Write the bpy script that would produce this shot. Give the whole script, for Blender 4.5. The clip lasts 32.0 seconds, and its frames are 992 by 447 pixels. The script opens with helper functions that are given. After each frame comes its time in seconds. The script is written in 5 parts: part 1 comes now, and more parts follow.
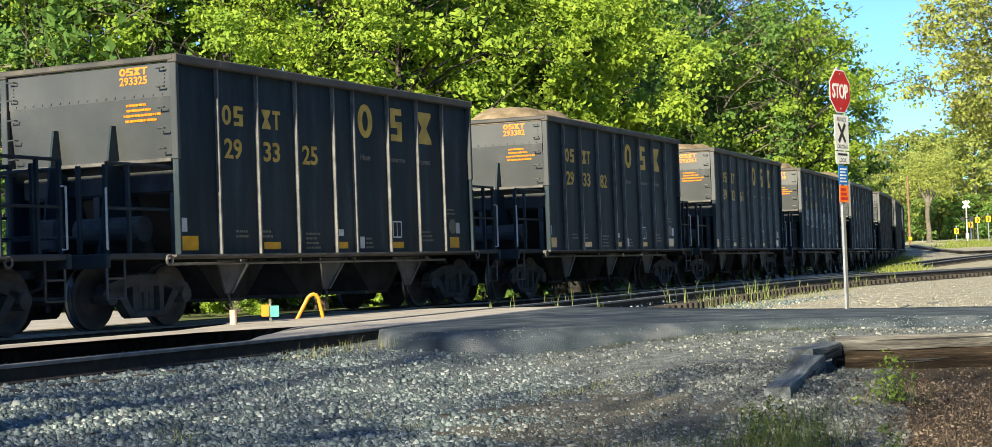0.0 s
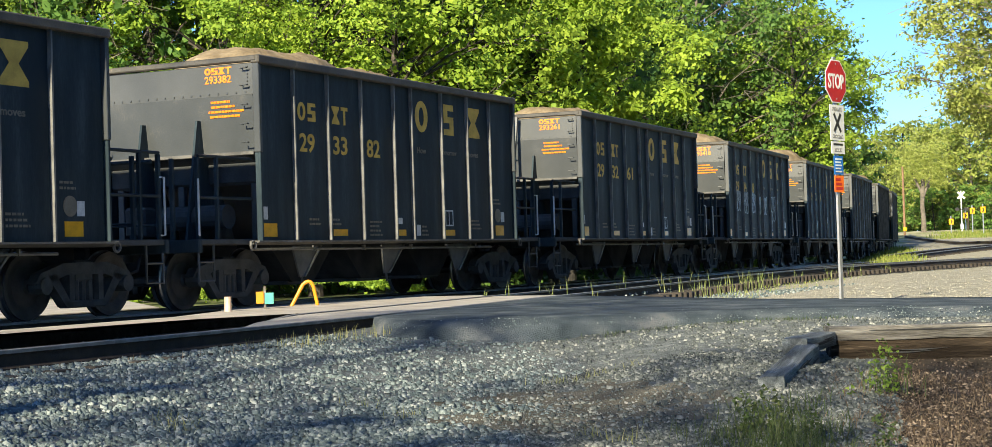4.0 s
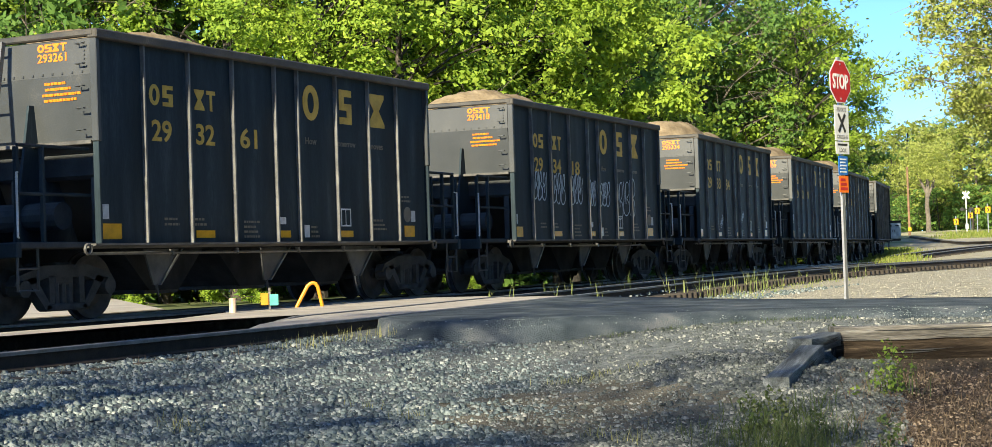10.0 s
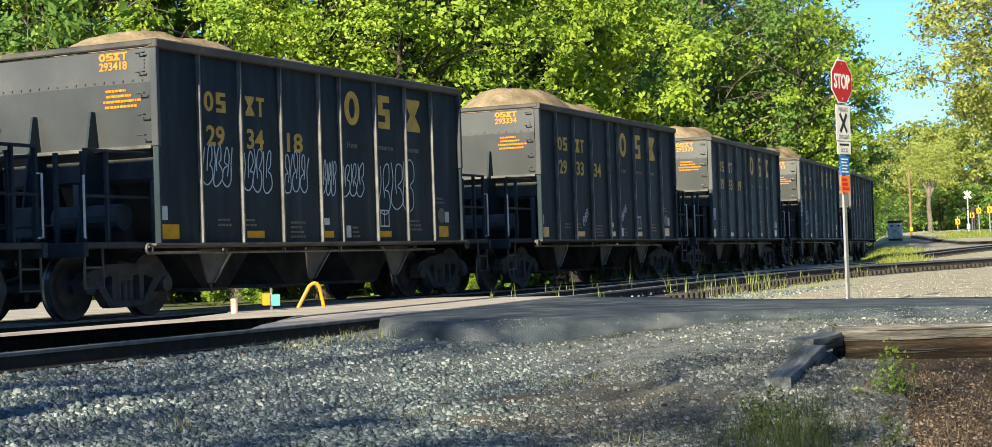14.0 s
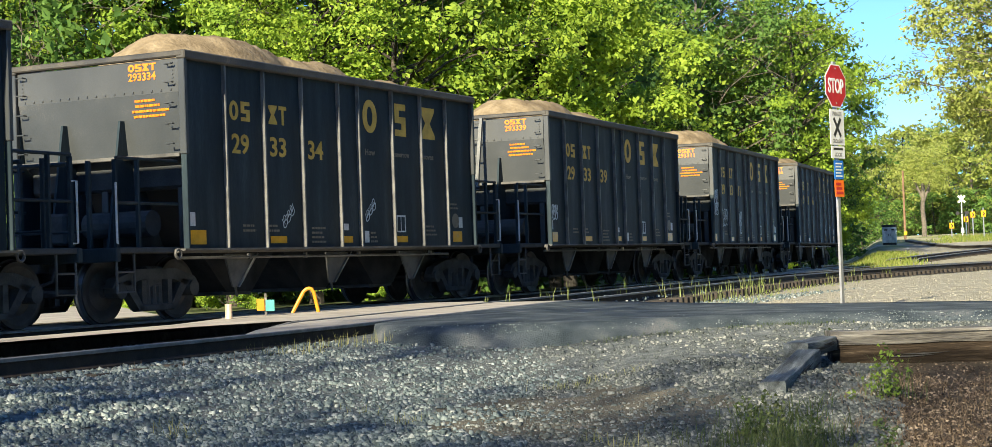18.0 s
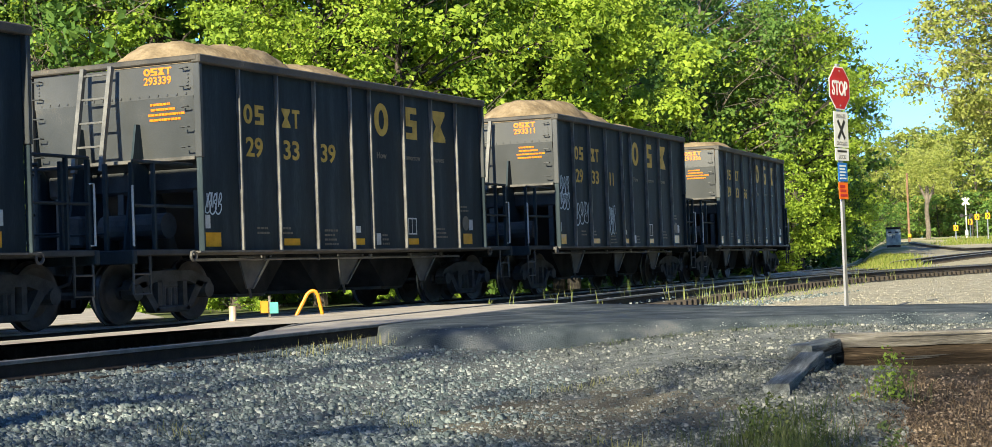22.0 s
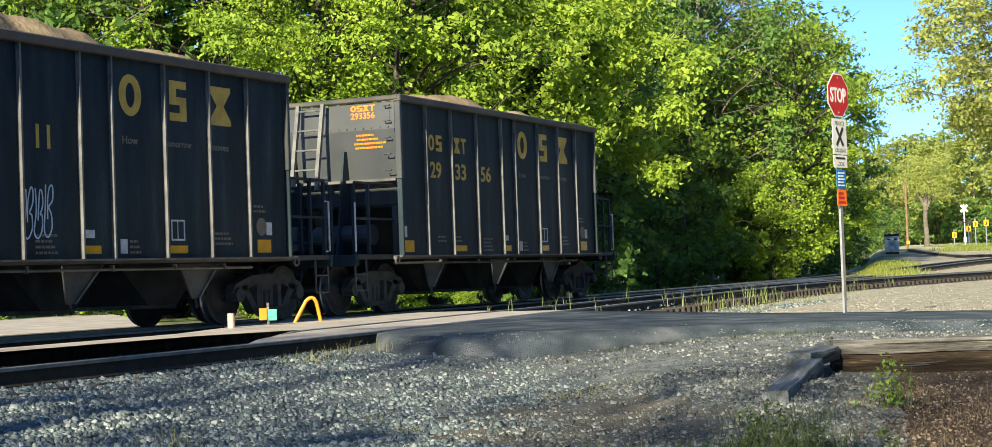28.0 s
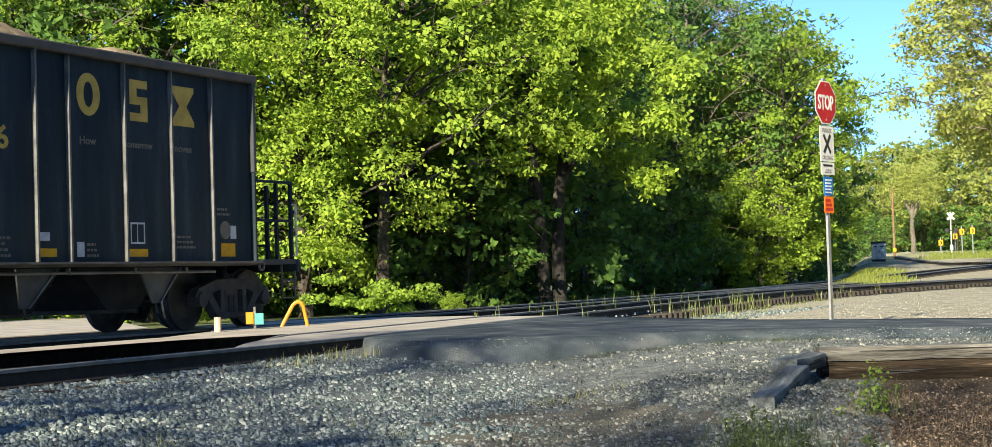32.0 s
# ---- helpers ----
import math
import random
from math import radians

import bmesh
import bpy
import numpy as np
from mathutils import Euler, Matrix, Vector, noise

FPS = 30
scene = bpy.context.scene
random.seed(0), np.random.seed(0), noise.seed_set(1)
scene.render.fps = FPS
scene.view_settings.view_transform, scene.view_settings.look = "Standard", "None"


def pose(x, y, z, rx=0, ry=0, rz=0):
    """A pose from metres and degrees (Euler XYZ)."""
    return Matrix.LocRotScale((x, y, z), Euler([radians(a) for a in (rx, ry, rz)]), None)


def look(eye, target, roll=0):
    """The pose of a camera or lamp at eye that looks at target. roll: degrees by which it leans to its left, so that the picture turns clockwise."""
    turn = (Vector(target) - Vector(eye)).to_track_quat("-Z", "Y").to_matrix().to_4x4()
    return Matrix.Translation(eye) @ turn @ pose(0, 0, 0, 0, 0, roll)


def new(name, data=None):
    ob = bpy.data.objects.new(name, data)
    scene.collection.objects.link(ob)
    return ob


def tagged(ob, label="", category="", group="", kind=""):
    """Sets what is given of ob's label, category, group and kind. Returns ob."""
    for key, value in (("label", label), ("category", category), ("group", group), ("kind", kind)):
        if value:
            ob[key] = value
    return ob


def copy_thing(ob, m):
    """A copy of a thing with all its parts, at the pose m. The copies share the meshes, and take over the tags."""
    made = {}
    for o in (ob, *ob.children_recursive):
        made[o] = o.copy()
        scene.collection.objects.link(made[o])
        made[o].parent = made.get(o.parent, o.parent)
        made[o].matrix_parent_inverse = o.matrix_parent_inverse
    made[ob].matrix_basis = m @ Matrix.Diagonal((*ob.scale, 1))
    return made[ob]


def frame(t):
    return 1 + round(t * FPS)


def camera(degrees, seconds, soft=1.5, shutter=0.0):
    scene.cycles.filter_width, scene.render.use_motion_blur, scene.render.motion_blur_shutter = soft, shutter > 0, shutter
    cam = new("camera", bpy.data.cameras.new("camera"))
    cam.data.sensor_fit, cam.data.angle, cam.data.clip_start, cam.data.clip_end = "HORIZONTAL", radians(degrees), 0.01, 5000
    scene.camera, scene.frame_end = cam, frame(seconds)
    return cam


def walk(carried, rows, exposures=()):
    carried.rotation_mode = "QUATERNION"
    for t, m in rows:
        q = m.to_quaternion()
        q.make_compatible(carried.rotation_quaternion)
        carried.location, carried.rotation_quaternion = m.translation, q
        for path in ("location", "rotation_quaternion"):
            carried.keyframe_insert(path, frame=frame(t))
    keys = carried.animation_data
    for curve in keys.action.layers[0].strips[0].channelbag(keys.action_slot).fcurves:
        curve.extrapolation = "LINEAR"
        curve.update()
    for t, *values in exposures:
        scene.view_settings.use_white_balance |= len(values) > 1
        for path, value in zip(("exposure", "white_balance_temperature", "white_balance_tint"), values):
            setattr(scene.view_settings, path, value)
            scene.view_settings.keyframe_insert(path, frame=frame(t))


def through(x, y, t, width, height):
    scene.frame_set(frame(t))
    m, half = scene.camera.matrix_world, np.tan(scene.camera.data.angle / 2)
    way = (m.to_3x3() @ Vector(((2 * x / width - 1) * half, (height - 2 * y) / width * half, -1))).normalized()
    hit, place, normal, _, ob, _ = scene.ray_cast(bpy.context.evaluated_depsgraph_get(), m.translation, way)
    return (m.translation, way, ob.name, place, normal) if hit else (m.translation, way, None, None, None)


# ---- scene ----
import functools

# A loaded stone train rolls along a gentle curve past a private crossing; the camera stands by the crossing.
# Plan: x to the right, y ahead, z = 0 on the rail heads. s runs along the track, w from its centre line towards the camera.
HEAD = 1.11799                                   # heading of the straight part of the track
U = Vector((math.cos(HEAD), math.sin(HEAD), 0))
N = Vector((-math.sin(HEAD), math.cos(HEAD), 0))
AWAY = 16.112                                    # distance of the track's straight line
BEND_AT, BEND, EASE_AT, EASE = 28.74, 0.00496, 42.79, 0.00188   # where the bend starts and eases, and its strength
EYE = 0.644
PITCH_CARS, BODY, TRUCK_AT = 12.924, 9.27, 4.74


def sw(s, w, z=0.0):
    """A place by its way along the straight track and its distance in front of it."""
    p = U * s + N * (AWAY - w)
    return Vector((p.x, p.y, z))


def seen(px, dist, z=0.0):
    """A place by its bearing and its distance ahead."""
    return Vector(((px - 784) / 2650 * dist, dist, z))


def on_track(s):
    """Point of the centre line and its heading."""
    e = min(max(0.0, s - BEND_AT), EASE_AT - BEND_AT)
    f = max(0.0, s - EASE_AT)
    a, b = BEND * e, EASE * f
    along, aside = math.sin(a) / BEND, (1 - math.cos(a)) / BEND
    fx, fy = math.sin(b) / EASE, (1 - math.cos(b)) / EASE
    along, aside = along + math.cos(a) * fx - math.sin(a) * fy, aside + math.sin(a) * fx + math.cos(a) * fy
    return U * (min(s, BEND_AT) + along) + N * (AWAY + aside), HEAD + a + b


# ---- camera ----
cam = camera(32.965, 32.0, soft=0.66)
AIM = [
    (0.0, -0.002, 1.596, -2.079), (0.5, -0.016, 1.552, -2.008), (1.0, -0.096, 1.539, -1.980), (1.5, -0.215, 1.452, -1.908),
    (2.0, -0.134, 1.356, -1.907), (2.5, -0.160, 1.288, -1.896), (3.0, -0.153, 1.243, -1.840), (3.5, -0.151, 1.197, -1.778),
    (5.5, -0.156, 1.183, -1.864), (6.0, -0.132, 1.191, -1.904), (6.5, -0.157, 1.189, -1.897), (7.0, -0.185, 1.188, -1.898),
    (7.5, 0.001, 1.227, -1.899), (8.0, 0.102, 1.237, -1.928), (8.5, 0.001, 1.227, -1.899), (9.0, 0.001, 1.227, -1.899),
    (9.5, 0.001, 1.227, -1.899), (10.0, -0.002, 1.227, -1.898), (10.5, 0.033, 1.226, -1.911), (11.0, 0.047, 1.203, -1.927),
    (11.5, 0.065, 1.198, -1.900), (12.0, 0.097, 1.199, -1.901), (12.5, 0.133, 1.213, -1.885), (13.0, 0.155, 1.214, -1.968),
    (13.5, 0.064, 1.225, -1.931), (14.0, 0.050, 1.235, -1.928), (14.5, 0.083, 1.250, -1.993), (16.5, -0.012, 1.328, -2.038),
    (17.0, -0.046, 1.379, -2.054), (17.5, -0.128, 1.384, -2.069), (18.0, -0.146, 1.396, -2.045), (18.5, -0.098, 1.407, -1.976),
    (19.0, -0.120, 1.407, -1.989), (19.5, -0.110, 1.406, -2.006), (20.0, -0.077, 1.385, -2.009), (20.5, -0.041, 1.405, -1.964),
    (21.0, -0.028, 1.410, -1.984), (21.5, 0.015, 1.450, -2.042), (22.0, -0.018, 1.481, -2.040), (22.5, 0.012, 1.529, -2.061),
    (23.0, 0.030, 1.578, -2.122), (23.5, 0.005, 1.577, -2.123), (24.0, -0.064, 1.592, -2.155), (24.5, -0.070, 1.623, -2.092),
    (25.0, -0.066, 1.640, -2.074), (25.5, -0.078, 1.664, -2.099), (27.5, -0.025, 1.712, -2.039), (28.0, -0.075, 1.718, -2.044),
    (28.5, -0.090, 1.722, -2.058), (29.0, -0.058, 1.729, -2.039), (29.5, -0.192, 1.743, -2.003), (30.0, -0.291, 1.788, -1.975),
    (30.5, -0.152, 1.830, -2.020), (31.0, -0.317, 1.847, -2.045), (31.5, -0.543, 1.849, -1.946), (32.0, -0.509, 1.882, -1.744),
]


def aim(yaw, tilt, roll):
    return pose(0, 0, EYE, 90 + tilt, 0, yaw) @ pose(0, 0, 0, 0, 0, roll)


walk(cam, [(t, aim(y, p, r)) for t, y, p, r in AIM], exposures=[(0.0, 1.40), (32.0, 1.40)])

# ---- light ----
SUN_AZ, SUN_EL = -2.4, 23.5      # degrees off the track's line, degrees above the horizon
to_sun = (-U * math.cos(radians(SUN_AZ)) + N * math.sin(radians(SUN_AZ))) * math.cos(radians(SUN_EL)) + Vector((0, 0, math.sin(radians(SUN_EL))))
sun = new("sun", bpy.data.lights.new("sun", "SUN"))
sun.data.energy, sun.data.angle, sun.data.color = 4.7, radians(0.9), (1.0, 0.90, 0.66)
sun.matrix_world = look(to_sun * 60, (0, 0, 0))
world = bpy.data.worlds.new("evening_sky")
scene.world = world
world.use_nodes = True
nt = world.node_tree
sky = nt.nodes.new("ShaderNodeTexSky")
sky.sky_type, sky.sun_disc = "NISHITA", False
sky.sun_elevation = radians(SUN_EL)
sky.sun_rotation = math.atan2(to_sun.x, to_sun.y)
sky.air_density, sky.dust_density, sky.ozone_density = 1.0, 0.1, 3.0
sky.altitude = 6000
tint = nt.nodes.new("ShaderNodeMix")
tint.data_type, tint.blend_type = "RGBA", "MULTIPLY"
tint.inputs["Factor"].default_value = 1.0
nt.links.new(sky.outputs[0], tint.inputs["A"])
tint.inputs["B"].default_value = (0.50, 0.63, 0.73, 1)
nt.links.new(tint.outputs["Result"], nt.nodes["Background"].inputs[0])
nt.nodes["Background"].inputs[1].default_value = 0.15


# ---- materials ----
def surface(name, a, b, scale=3.0, rough=0.7, metal=0.0, bump=0.2, grain=60.0, spread=(0.35, 0.65), third=None, per_object=0.0, island=0.0, spec=0.5, stretch=None):
    """A painted, stony or woody surface: two colours mixed by patches, speckled by grain, with fine relief."""
    m = bpy.data.materials.new(name)
    m.use_nodes = True
    t = m.node_tree
    n, l = t.nodes, t.links
    bsdf = n["Principled BSDF"]
    co = n.new("ShaderNodeTexCoord")
    big, fine = n.new("ShaderNodeTexNoise"), n.new("ShaderNodeTexNoise")
    for node, sc, det in ((big, scale, 6.0), (fine, grain, 3.0)):
        node.inputs["Scale"].default_value, node.inputs["Detail"].default_value = sc, det
        if stretch:
            mp = n.new("ShaderNodeMapping")
            mp.inputs["Scale"].default_value = stretch
            l.new(co.outputs["Object"], mp.inputs["Vector"])
            l.new(mp.outputs[0], node.inputs["Vector"])
        else:
            l.new(co.outputs["Object"], node.inputs["Vector"])
    ramp = n.new("ShaderNodeValToRGB")
    ramp.color_ramp.elements[0].position, ramp.color_ramp.elements[1].position = spread
    ramp.color_ramp.elements[0].color, ramp.color_ramp.elements[1].color = (*a, 1), (*b, 1)
    if third:
        e = ramp.color_ramp.elements.new(min(0.98, spread[1] + 0.15))
        e.color = (*third, 1)
    add = n.new("ShaderNodeMath")
    add.operation = "MULTIPLY_ADD"
    add.inputs[1].default_value = 0.35
    l.new(fine.outputs[0], add.inputs[0])
    sub = n.new("ShaderNodeMath")
    sub.operation = "ADD"
    sub.inputs[1].default_value = -0.175
    l.new(big.outputs[0], sub.inputs[0])
    l.new(sub.outputs[0], add.inputs[2])
    value = add.outputs[0]
    if per_object or island:
        src = n.new("ShaderNodeObjectInfo") if per_object else n.new("ShaderNodeNewGeometry")
        r = n.new("ShaderNodeMath")
        r.operation = "MULTIPLY_ADD"
        r.inputs[1].default_value = per_object or island
        l.new(src.outputs["Random" if per_object else "Random Per Island"], r.inputs[0])
        l.new(value, r.inputs[2])
        off = n.new("ShaderNodeMath")
        off.operation = "ADD"
        off.inputs[1].default_value = -(per_object or island) / 2
        l.new(r.outputs[0], off.inputs[0])
        value = off.outputs[0]
    l.new(value, ramp.inputs[0])
    l.new(ramp.outputs[0], bsdf.inputs["Base Color"])
    bsdf.inputs["Roughness"].default_value, bsdf.inputs["Metallic"].default_value = rough, metal
    bsdf.inputs["Specular IOR Level"].default_value = spec
    if bump:
        bp = n.new("ShaderNodeBump")
        bp.inputs["Strength"].default_value, bp.inputs["Distance"].default_value = bump, 0.02
        l.new(fine.outputs[0], bp.inputs["Height"])
        l.new(bp.outputs[0], bsdf.inputs["Normal"])
    return m


def leafy(name, a, b, c, through=0.45, rough=0.5):
    """Leaves: colour differs from leaf to leaf, light shines through."""
    m = bpy.data.materials.new(name)
    m.use_nodes = True
    t = m.node_tree
    n, l = t.nodes, t.links
    bsdf = n["Principled BSDF"]
    geo, ramp = n.new("ShaderNodeNewGeometry"), n.new("ShaderNodeValToRGB")
    info, mix = n.new("ShaderNodeObjectInfo"), n.new("ShaderNodeMath")
    mix.operation = "MULTIPLY_ADD"
    mix.inputs[1].default_value = 0.35
    l.new(info.outputs["Random"], mix.inputs[0])
    half = n.new("ShaderNodeMath")
    half.operation = "MULTIPLY"
    half.inputs[1].default_value = 0.65
    l.new(geo.outputs["Random Per Island"], half.inputs[0])
    l.new(half.outputs[0], mix.inputs[2])
    ramp.color_ramp.elements[0].color, ramp.color_ramp.elements[1].color = (*a, 1), (*c, 1)
    e = ramp.color_ramp.elements.new(0.5)
    e.color = (*b, 1)
    l.new(mix.outputs[0], ramp.inputs[0])
    l.new(ramp.outputs[0], bsdf.inputs["Base Color"])
    bsdf.inputs["Roughness"].default_value = rough
    bsdf.inputs["Specular IOR Level"].default_value = 0.15
    tr, sh = n.new("ShaderNodeBsdfTranslucent"), n.new("ShaderNodeMixShader")
    l.new(ramp.outputs[0], tr.inputs["Color"])
    sh.inputs[0].default_value = through
    l.new(bsdf.outputs[0], sh.inputs[1])
    l.new(tr.outputs[0], sh.inputs[2])
    l.new(sh.outputs[0], n["Material Output"].inputs[0])
    return m


M = dict(
    slope=surface("black_slope_sheet", (0.040, 0.044, 0.047), (0.066, 0.070, 0.072), 1.5, 0.5, 0, 0.06, 40),
    black=surface("black_car_paint", (0.0170, 0.0275, 0.0345), (0.0270, 0.0415, 0.0505), 2.4, 0.55, 0, 0.06, 40, third=(0.050, 0.066, 0.074), per_object=0.10, spec=0.12, stretch=(1.5, 1.0, 0.24), spread=(0.38, 0.60)),
    # Bay steel kept darker than the underframe: shade under the body put into it.
    pit=surface("shaded_bay_steel", (0.021, 0.024, 0.027), (0.037, 0.041, 0.044), 3.0, 0.9, 0, 0.2, 40, spec=0.05),
    # Worn rib paint, made paler still for the sun glinting on its edges.
    rib=surface("worn_sunlit_rib_paint", (0.075, 0.077, 0.077), (0.16, 0.16, 0.15), 4, 0.5, 0, 0.1, 60),
    # Upper end sheet paler than the lower: the light it catches is painted in.
    endlit=surface("lit_end_paint", (0.040, 0.044, 0.046), (0.058, 0.062, 0.063), 1.1, 0.5, 0, 0.08, 50, third=(0.082, 0.083, 0.080), per_object=0.1),
    endgrey=surface("dusty_end_paint", (0.031, 0.036, 0.039), (0.050, 0.055, 0.058), 1.1, 0.45, 0, 0.08, 50, third=(0.095, 0.092, 0.085), per_object=0.1),
    under=surface("grimy_underframe", (0.029, 0.033, 0.035), (0.055, 0.059, 0.060), 3.0, 0.85, 0, 0.3, 40),
    cast=surface("rusty_cast_steel", (0.026, 0.032, 0.036), (0.056, 0.062, 0.065), 5.0, 0.85, 0.1, 0.3, 50),
    wheel=surface("dark_wheel_steel", (0.028, 0.030, 0.032), (0.058, 0.059, 0.060), 6.0, 0.6, 0.3, 0.15, 50),
    tread=surface("worn_tread_steel", (0.22, 0.24, 0.27), (0.34, 0.36, 0.38), 8.0, 0.3, 0.9, 0.05, 60),
    chord=surface("dusty_top_chord", (0.030, 0.030, 0.030), (0.075, 0.066, 0.052), 2.0, 0.6, 0, 0.15, 40, third=(0.19, 0.15, 0.10)),
    sill=surface("dusty_side_sill", (0.048, 0.047, 0.045), (0.115, 0.110, 0.10), 3.0, 0.6, 0, 0.15, 50),
    yellow=surface("faded_yellow_lettering", (0.48, 0.30, 0.045), (0.66, 0.43, 0.07), 5.0, 0.6, 0, 0.08, 60),
    dimtext=surface("faded_small_lettering", (0.12, 0.105, 0.075), (0.19, 0.165, 0.12), 5.0, 0.6, 0, 0.05, 60),
    strip=surface("amber_reflective_sheet", (0.62, 0.30, 0.008), (0.80, 0.40, 0.012), 6.0, 0.3, 0, 0.05, 80),
    orange=surface("orange_reflective_lettering", (0.72, 0.17, 0.006), (0.84, 0.235, 0.012), 6.0, 0.35, 0, 0.03, 80),
    white=surface("off_white_decal", (0.42, 0.43, 0.42), (0.62, 0.63, 0.62), 8.0, 0.5, 0, 0.05, 80),
    paintmark=surface("pale_spray_paint", (0.42, 0.50, 0.55), (0.62, 0.70, 0.74), 8.0, 0.5, 0, 0.03, 80),
    load=surface("tan_crushed_stone", (0.19, 0.142, 0.085), (0.31, 0.240, 0.148), 2.6, 0.95, 0, 1.0, 13, third=(0.41, 0.33, 0.215), spec=0.1),
    rail=surface("rusty_rail_side", (0.021, 0.017, 0.014), (0.046, 0.034, 0.026), 6.0, 0.8, 0.2, 0.2, 60),
    railtop=surface("worn_rail_head", (0.15, 0.146, 0.140), (0.25, 0.243, 0.23), 6.0, 0.55, 0.2, 0.05, 60),
    tie=surface("creosoted_timber", (0.018, 0.015, 0.012), (0.046, 0.037, 0.029), 6.0, 0.9, 0, 0.5, 40, per_object=0.2),
    timber=surface("weathered_timber", (0.045, 0.041, 0.036), (0.185, 0.172, 0.150), 1.0, 0.9, 0, 1.0, 9, third=(0.36, 0.342, 0.305), stretch=(0.8, 11, 11), spread=(0.33, 0.55)),
    rotten=surface("rotten_dark_timber", (0.016, 0.012, 0.009), (0.055, 0.041, 0.029), 1.0, 0.95, 0, 1.0, 9, third=(0.26, 0.20, 0.135), stretch=(0.8, 11, 11), spread=(0.38, 0.60), spec=0.1),
    # Ballast darkened: the black shade beside the rails is put into its colour.
    trackshade=surface("shade_dark_ballast", (0.022, 0.021, 0.020), (0.055, 0.053, 0.050), 8.0, 0.95, 0, 0.9, 26, third=(0.11, 0.105, 0.095), spec=0.1),
    palegravel=surface("pale_dusty_gravel", (0.275, 0.258, 0.208), (0.395, 0.372, 0.302), 3.0, 0.95, 0, 0.5, 30, third=(0.47, 0.442, 0.365), spec=0.1),
    tanstone=surface("tan_gravel_stone", (0.20, 0.190, 0.153), (0.31, 0.292, 0.236), 9.0, 0.95, 0, 0.3, 60, third=(0.40, 0.376, 0.305), island=0.5, spec=0.1),
    gusset=surface("grimy_gusset", (0.045, 0.049, 0.051), (0.090, 0.092, 0.088), 4.0, 0.7, 0, 0.2, 50),
    asphalt=surface("worn_asphalt", (0.035, 0.048, 0.058), (0.087, 0.105, 0.118), 1.9, 0.85, 0, 0.9, 70, third=(0.18, 0.185, 0.185), spread=(0.36, 0.58), spec=0.2),
    pave=surface("pale_dusty_pavement", (0.32, 0.285, 0.245), (0.45, 0.41, 0.355), 1.6, 0.9, 0, 0.3, 80, third=(0.54, 0.495, 0.43)),
    ballast=surface("grey_ballast", (0.060, 0.070, 0.072), (0.150, 0.164, 0.160), 7.0, 0.95, 0, 0.9, 28, third=(0.26, 0.262, 0.242)),
    earth=surface("packed_brown_earth", (0.098, 0.089, 0.070), (0.172, 0.156, 0.122), 2.5, 0.95, 0, 0.8, 45, third=(0.24, 0.212, 0.168), spec=0.1),
    greytimber=surface("slate_grey_timber", (0.045, 0.052, 0.054), (0.170, 0.188, 0.190), 1.0, 0.9, 0, 1.0, 9, third=(0.36, 0.38, 0.37), stretch=(0.8, 11, 11), spread=(0.33, 0.55)),
    polewood=surface("brown_pole_wood", (0.15, 0.085, 0.045), (0.26, 0.16, 0.09), 3.0, 0.85, 0, 0.4, 30),
    drygrass=surface("dry_yellow_turf", (0.20, 0.22, 0.075), (0.38, 0.35, 0.18), 0.16, 0.95, 0, 0.6, 3, third=(0.54, 0.48, 0.38), spread=(0.40, 0.50)),
    stone=surface("grey_gravel_stone", (0.080, 0.105, 0.110), (0.178, 0.215, 0.216), 9.0, 0.9, 0, 0.3, 60, third=(0.32, 0.345, 0.325), island=0.62, spec=0.2),
    duststone=surface("dusty_gravel_stone", (0.070, 0.080, 0.078), (0.160, 0.173, 0.164), 9.0, 0.95, 0, 0.3, 60, third=(0.285, 0.290, 0.268), island=0.58, spec=0.1),
    soil=surface("brown_soil", (0.050, 0.041, 0.031), (0.094, 0.075, 0.056), 5.0, 0.95, 0, 0.8, 50, third=(0.16, 0.12, 0.085), spec=0.1),
    bark=surface("grey_brown_bark", (0.030, 0.025, 0.020), (0.075, 0.062, 0.05), 5.0, 0.9, 0, 0.7, 20, third=(0.16, 0.14, 0.115)),
    twig=surface("pale_dry_twigs", (0.085, 0.072, 0.056), (0.17, 0.145, 0.112), 4.0, 0.9, 0, 0.3, 40),
    steel=surface("galvanized_steel", (0.42, 0.43, 0.44), (0.56, 0.57, 0.58), 6.0, 0.42, 0.7, 0.05, 60),
    red=surface("red_sign_sheet", (0.42, 0.022, 0.025), (0.52, 0.030, 0.034), 6.0, 0.45, 0, 0.03, 80),
    signwhite=surface("white_sign_sheet", (0.66, 0.66, 0.63), (0.78, 0.78, 0.75), 6.0, 0.5, 0, 0.03, 80),
    signblack=surface("black_sign_ink", (0.02, 0.02, 0.02), (0.035, 0.035, 0.035), 6.0, 0.5, 0, 0.03, 80),
    blue=surface("blue_sign_sheet", (0.015, 0.13, 0.46), (0.02, 0.18, 0.56), 6.0, 0.45, 0, 0.03, 80),
    signorange=surface("orange_sign_sheet", (0.80, 0.15, 0.012), (0.92, 0.20, 0.02), 6.0, 0.45, 0, 0.03, 80),
    signyellow=surface("yellow_sign_sheet", (0.78, 0.36, 0.008), (0.88, 0.43, 0.014), 6.0, 0.45, 0, 0.03, 80),
    hoop=surface("yellow_painted_pipe", (0.52, 0.20, 0.008), (0.64, 0.26, 0.012), 8.0, 0.45, 0, 0.05, 60),
    teal=surface("teal_marker_sheet", (0.07, 0.33, 0.28), (0.10, 0.42, 0.36), 8.0, 0.5, 0, 0.03, 60),
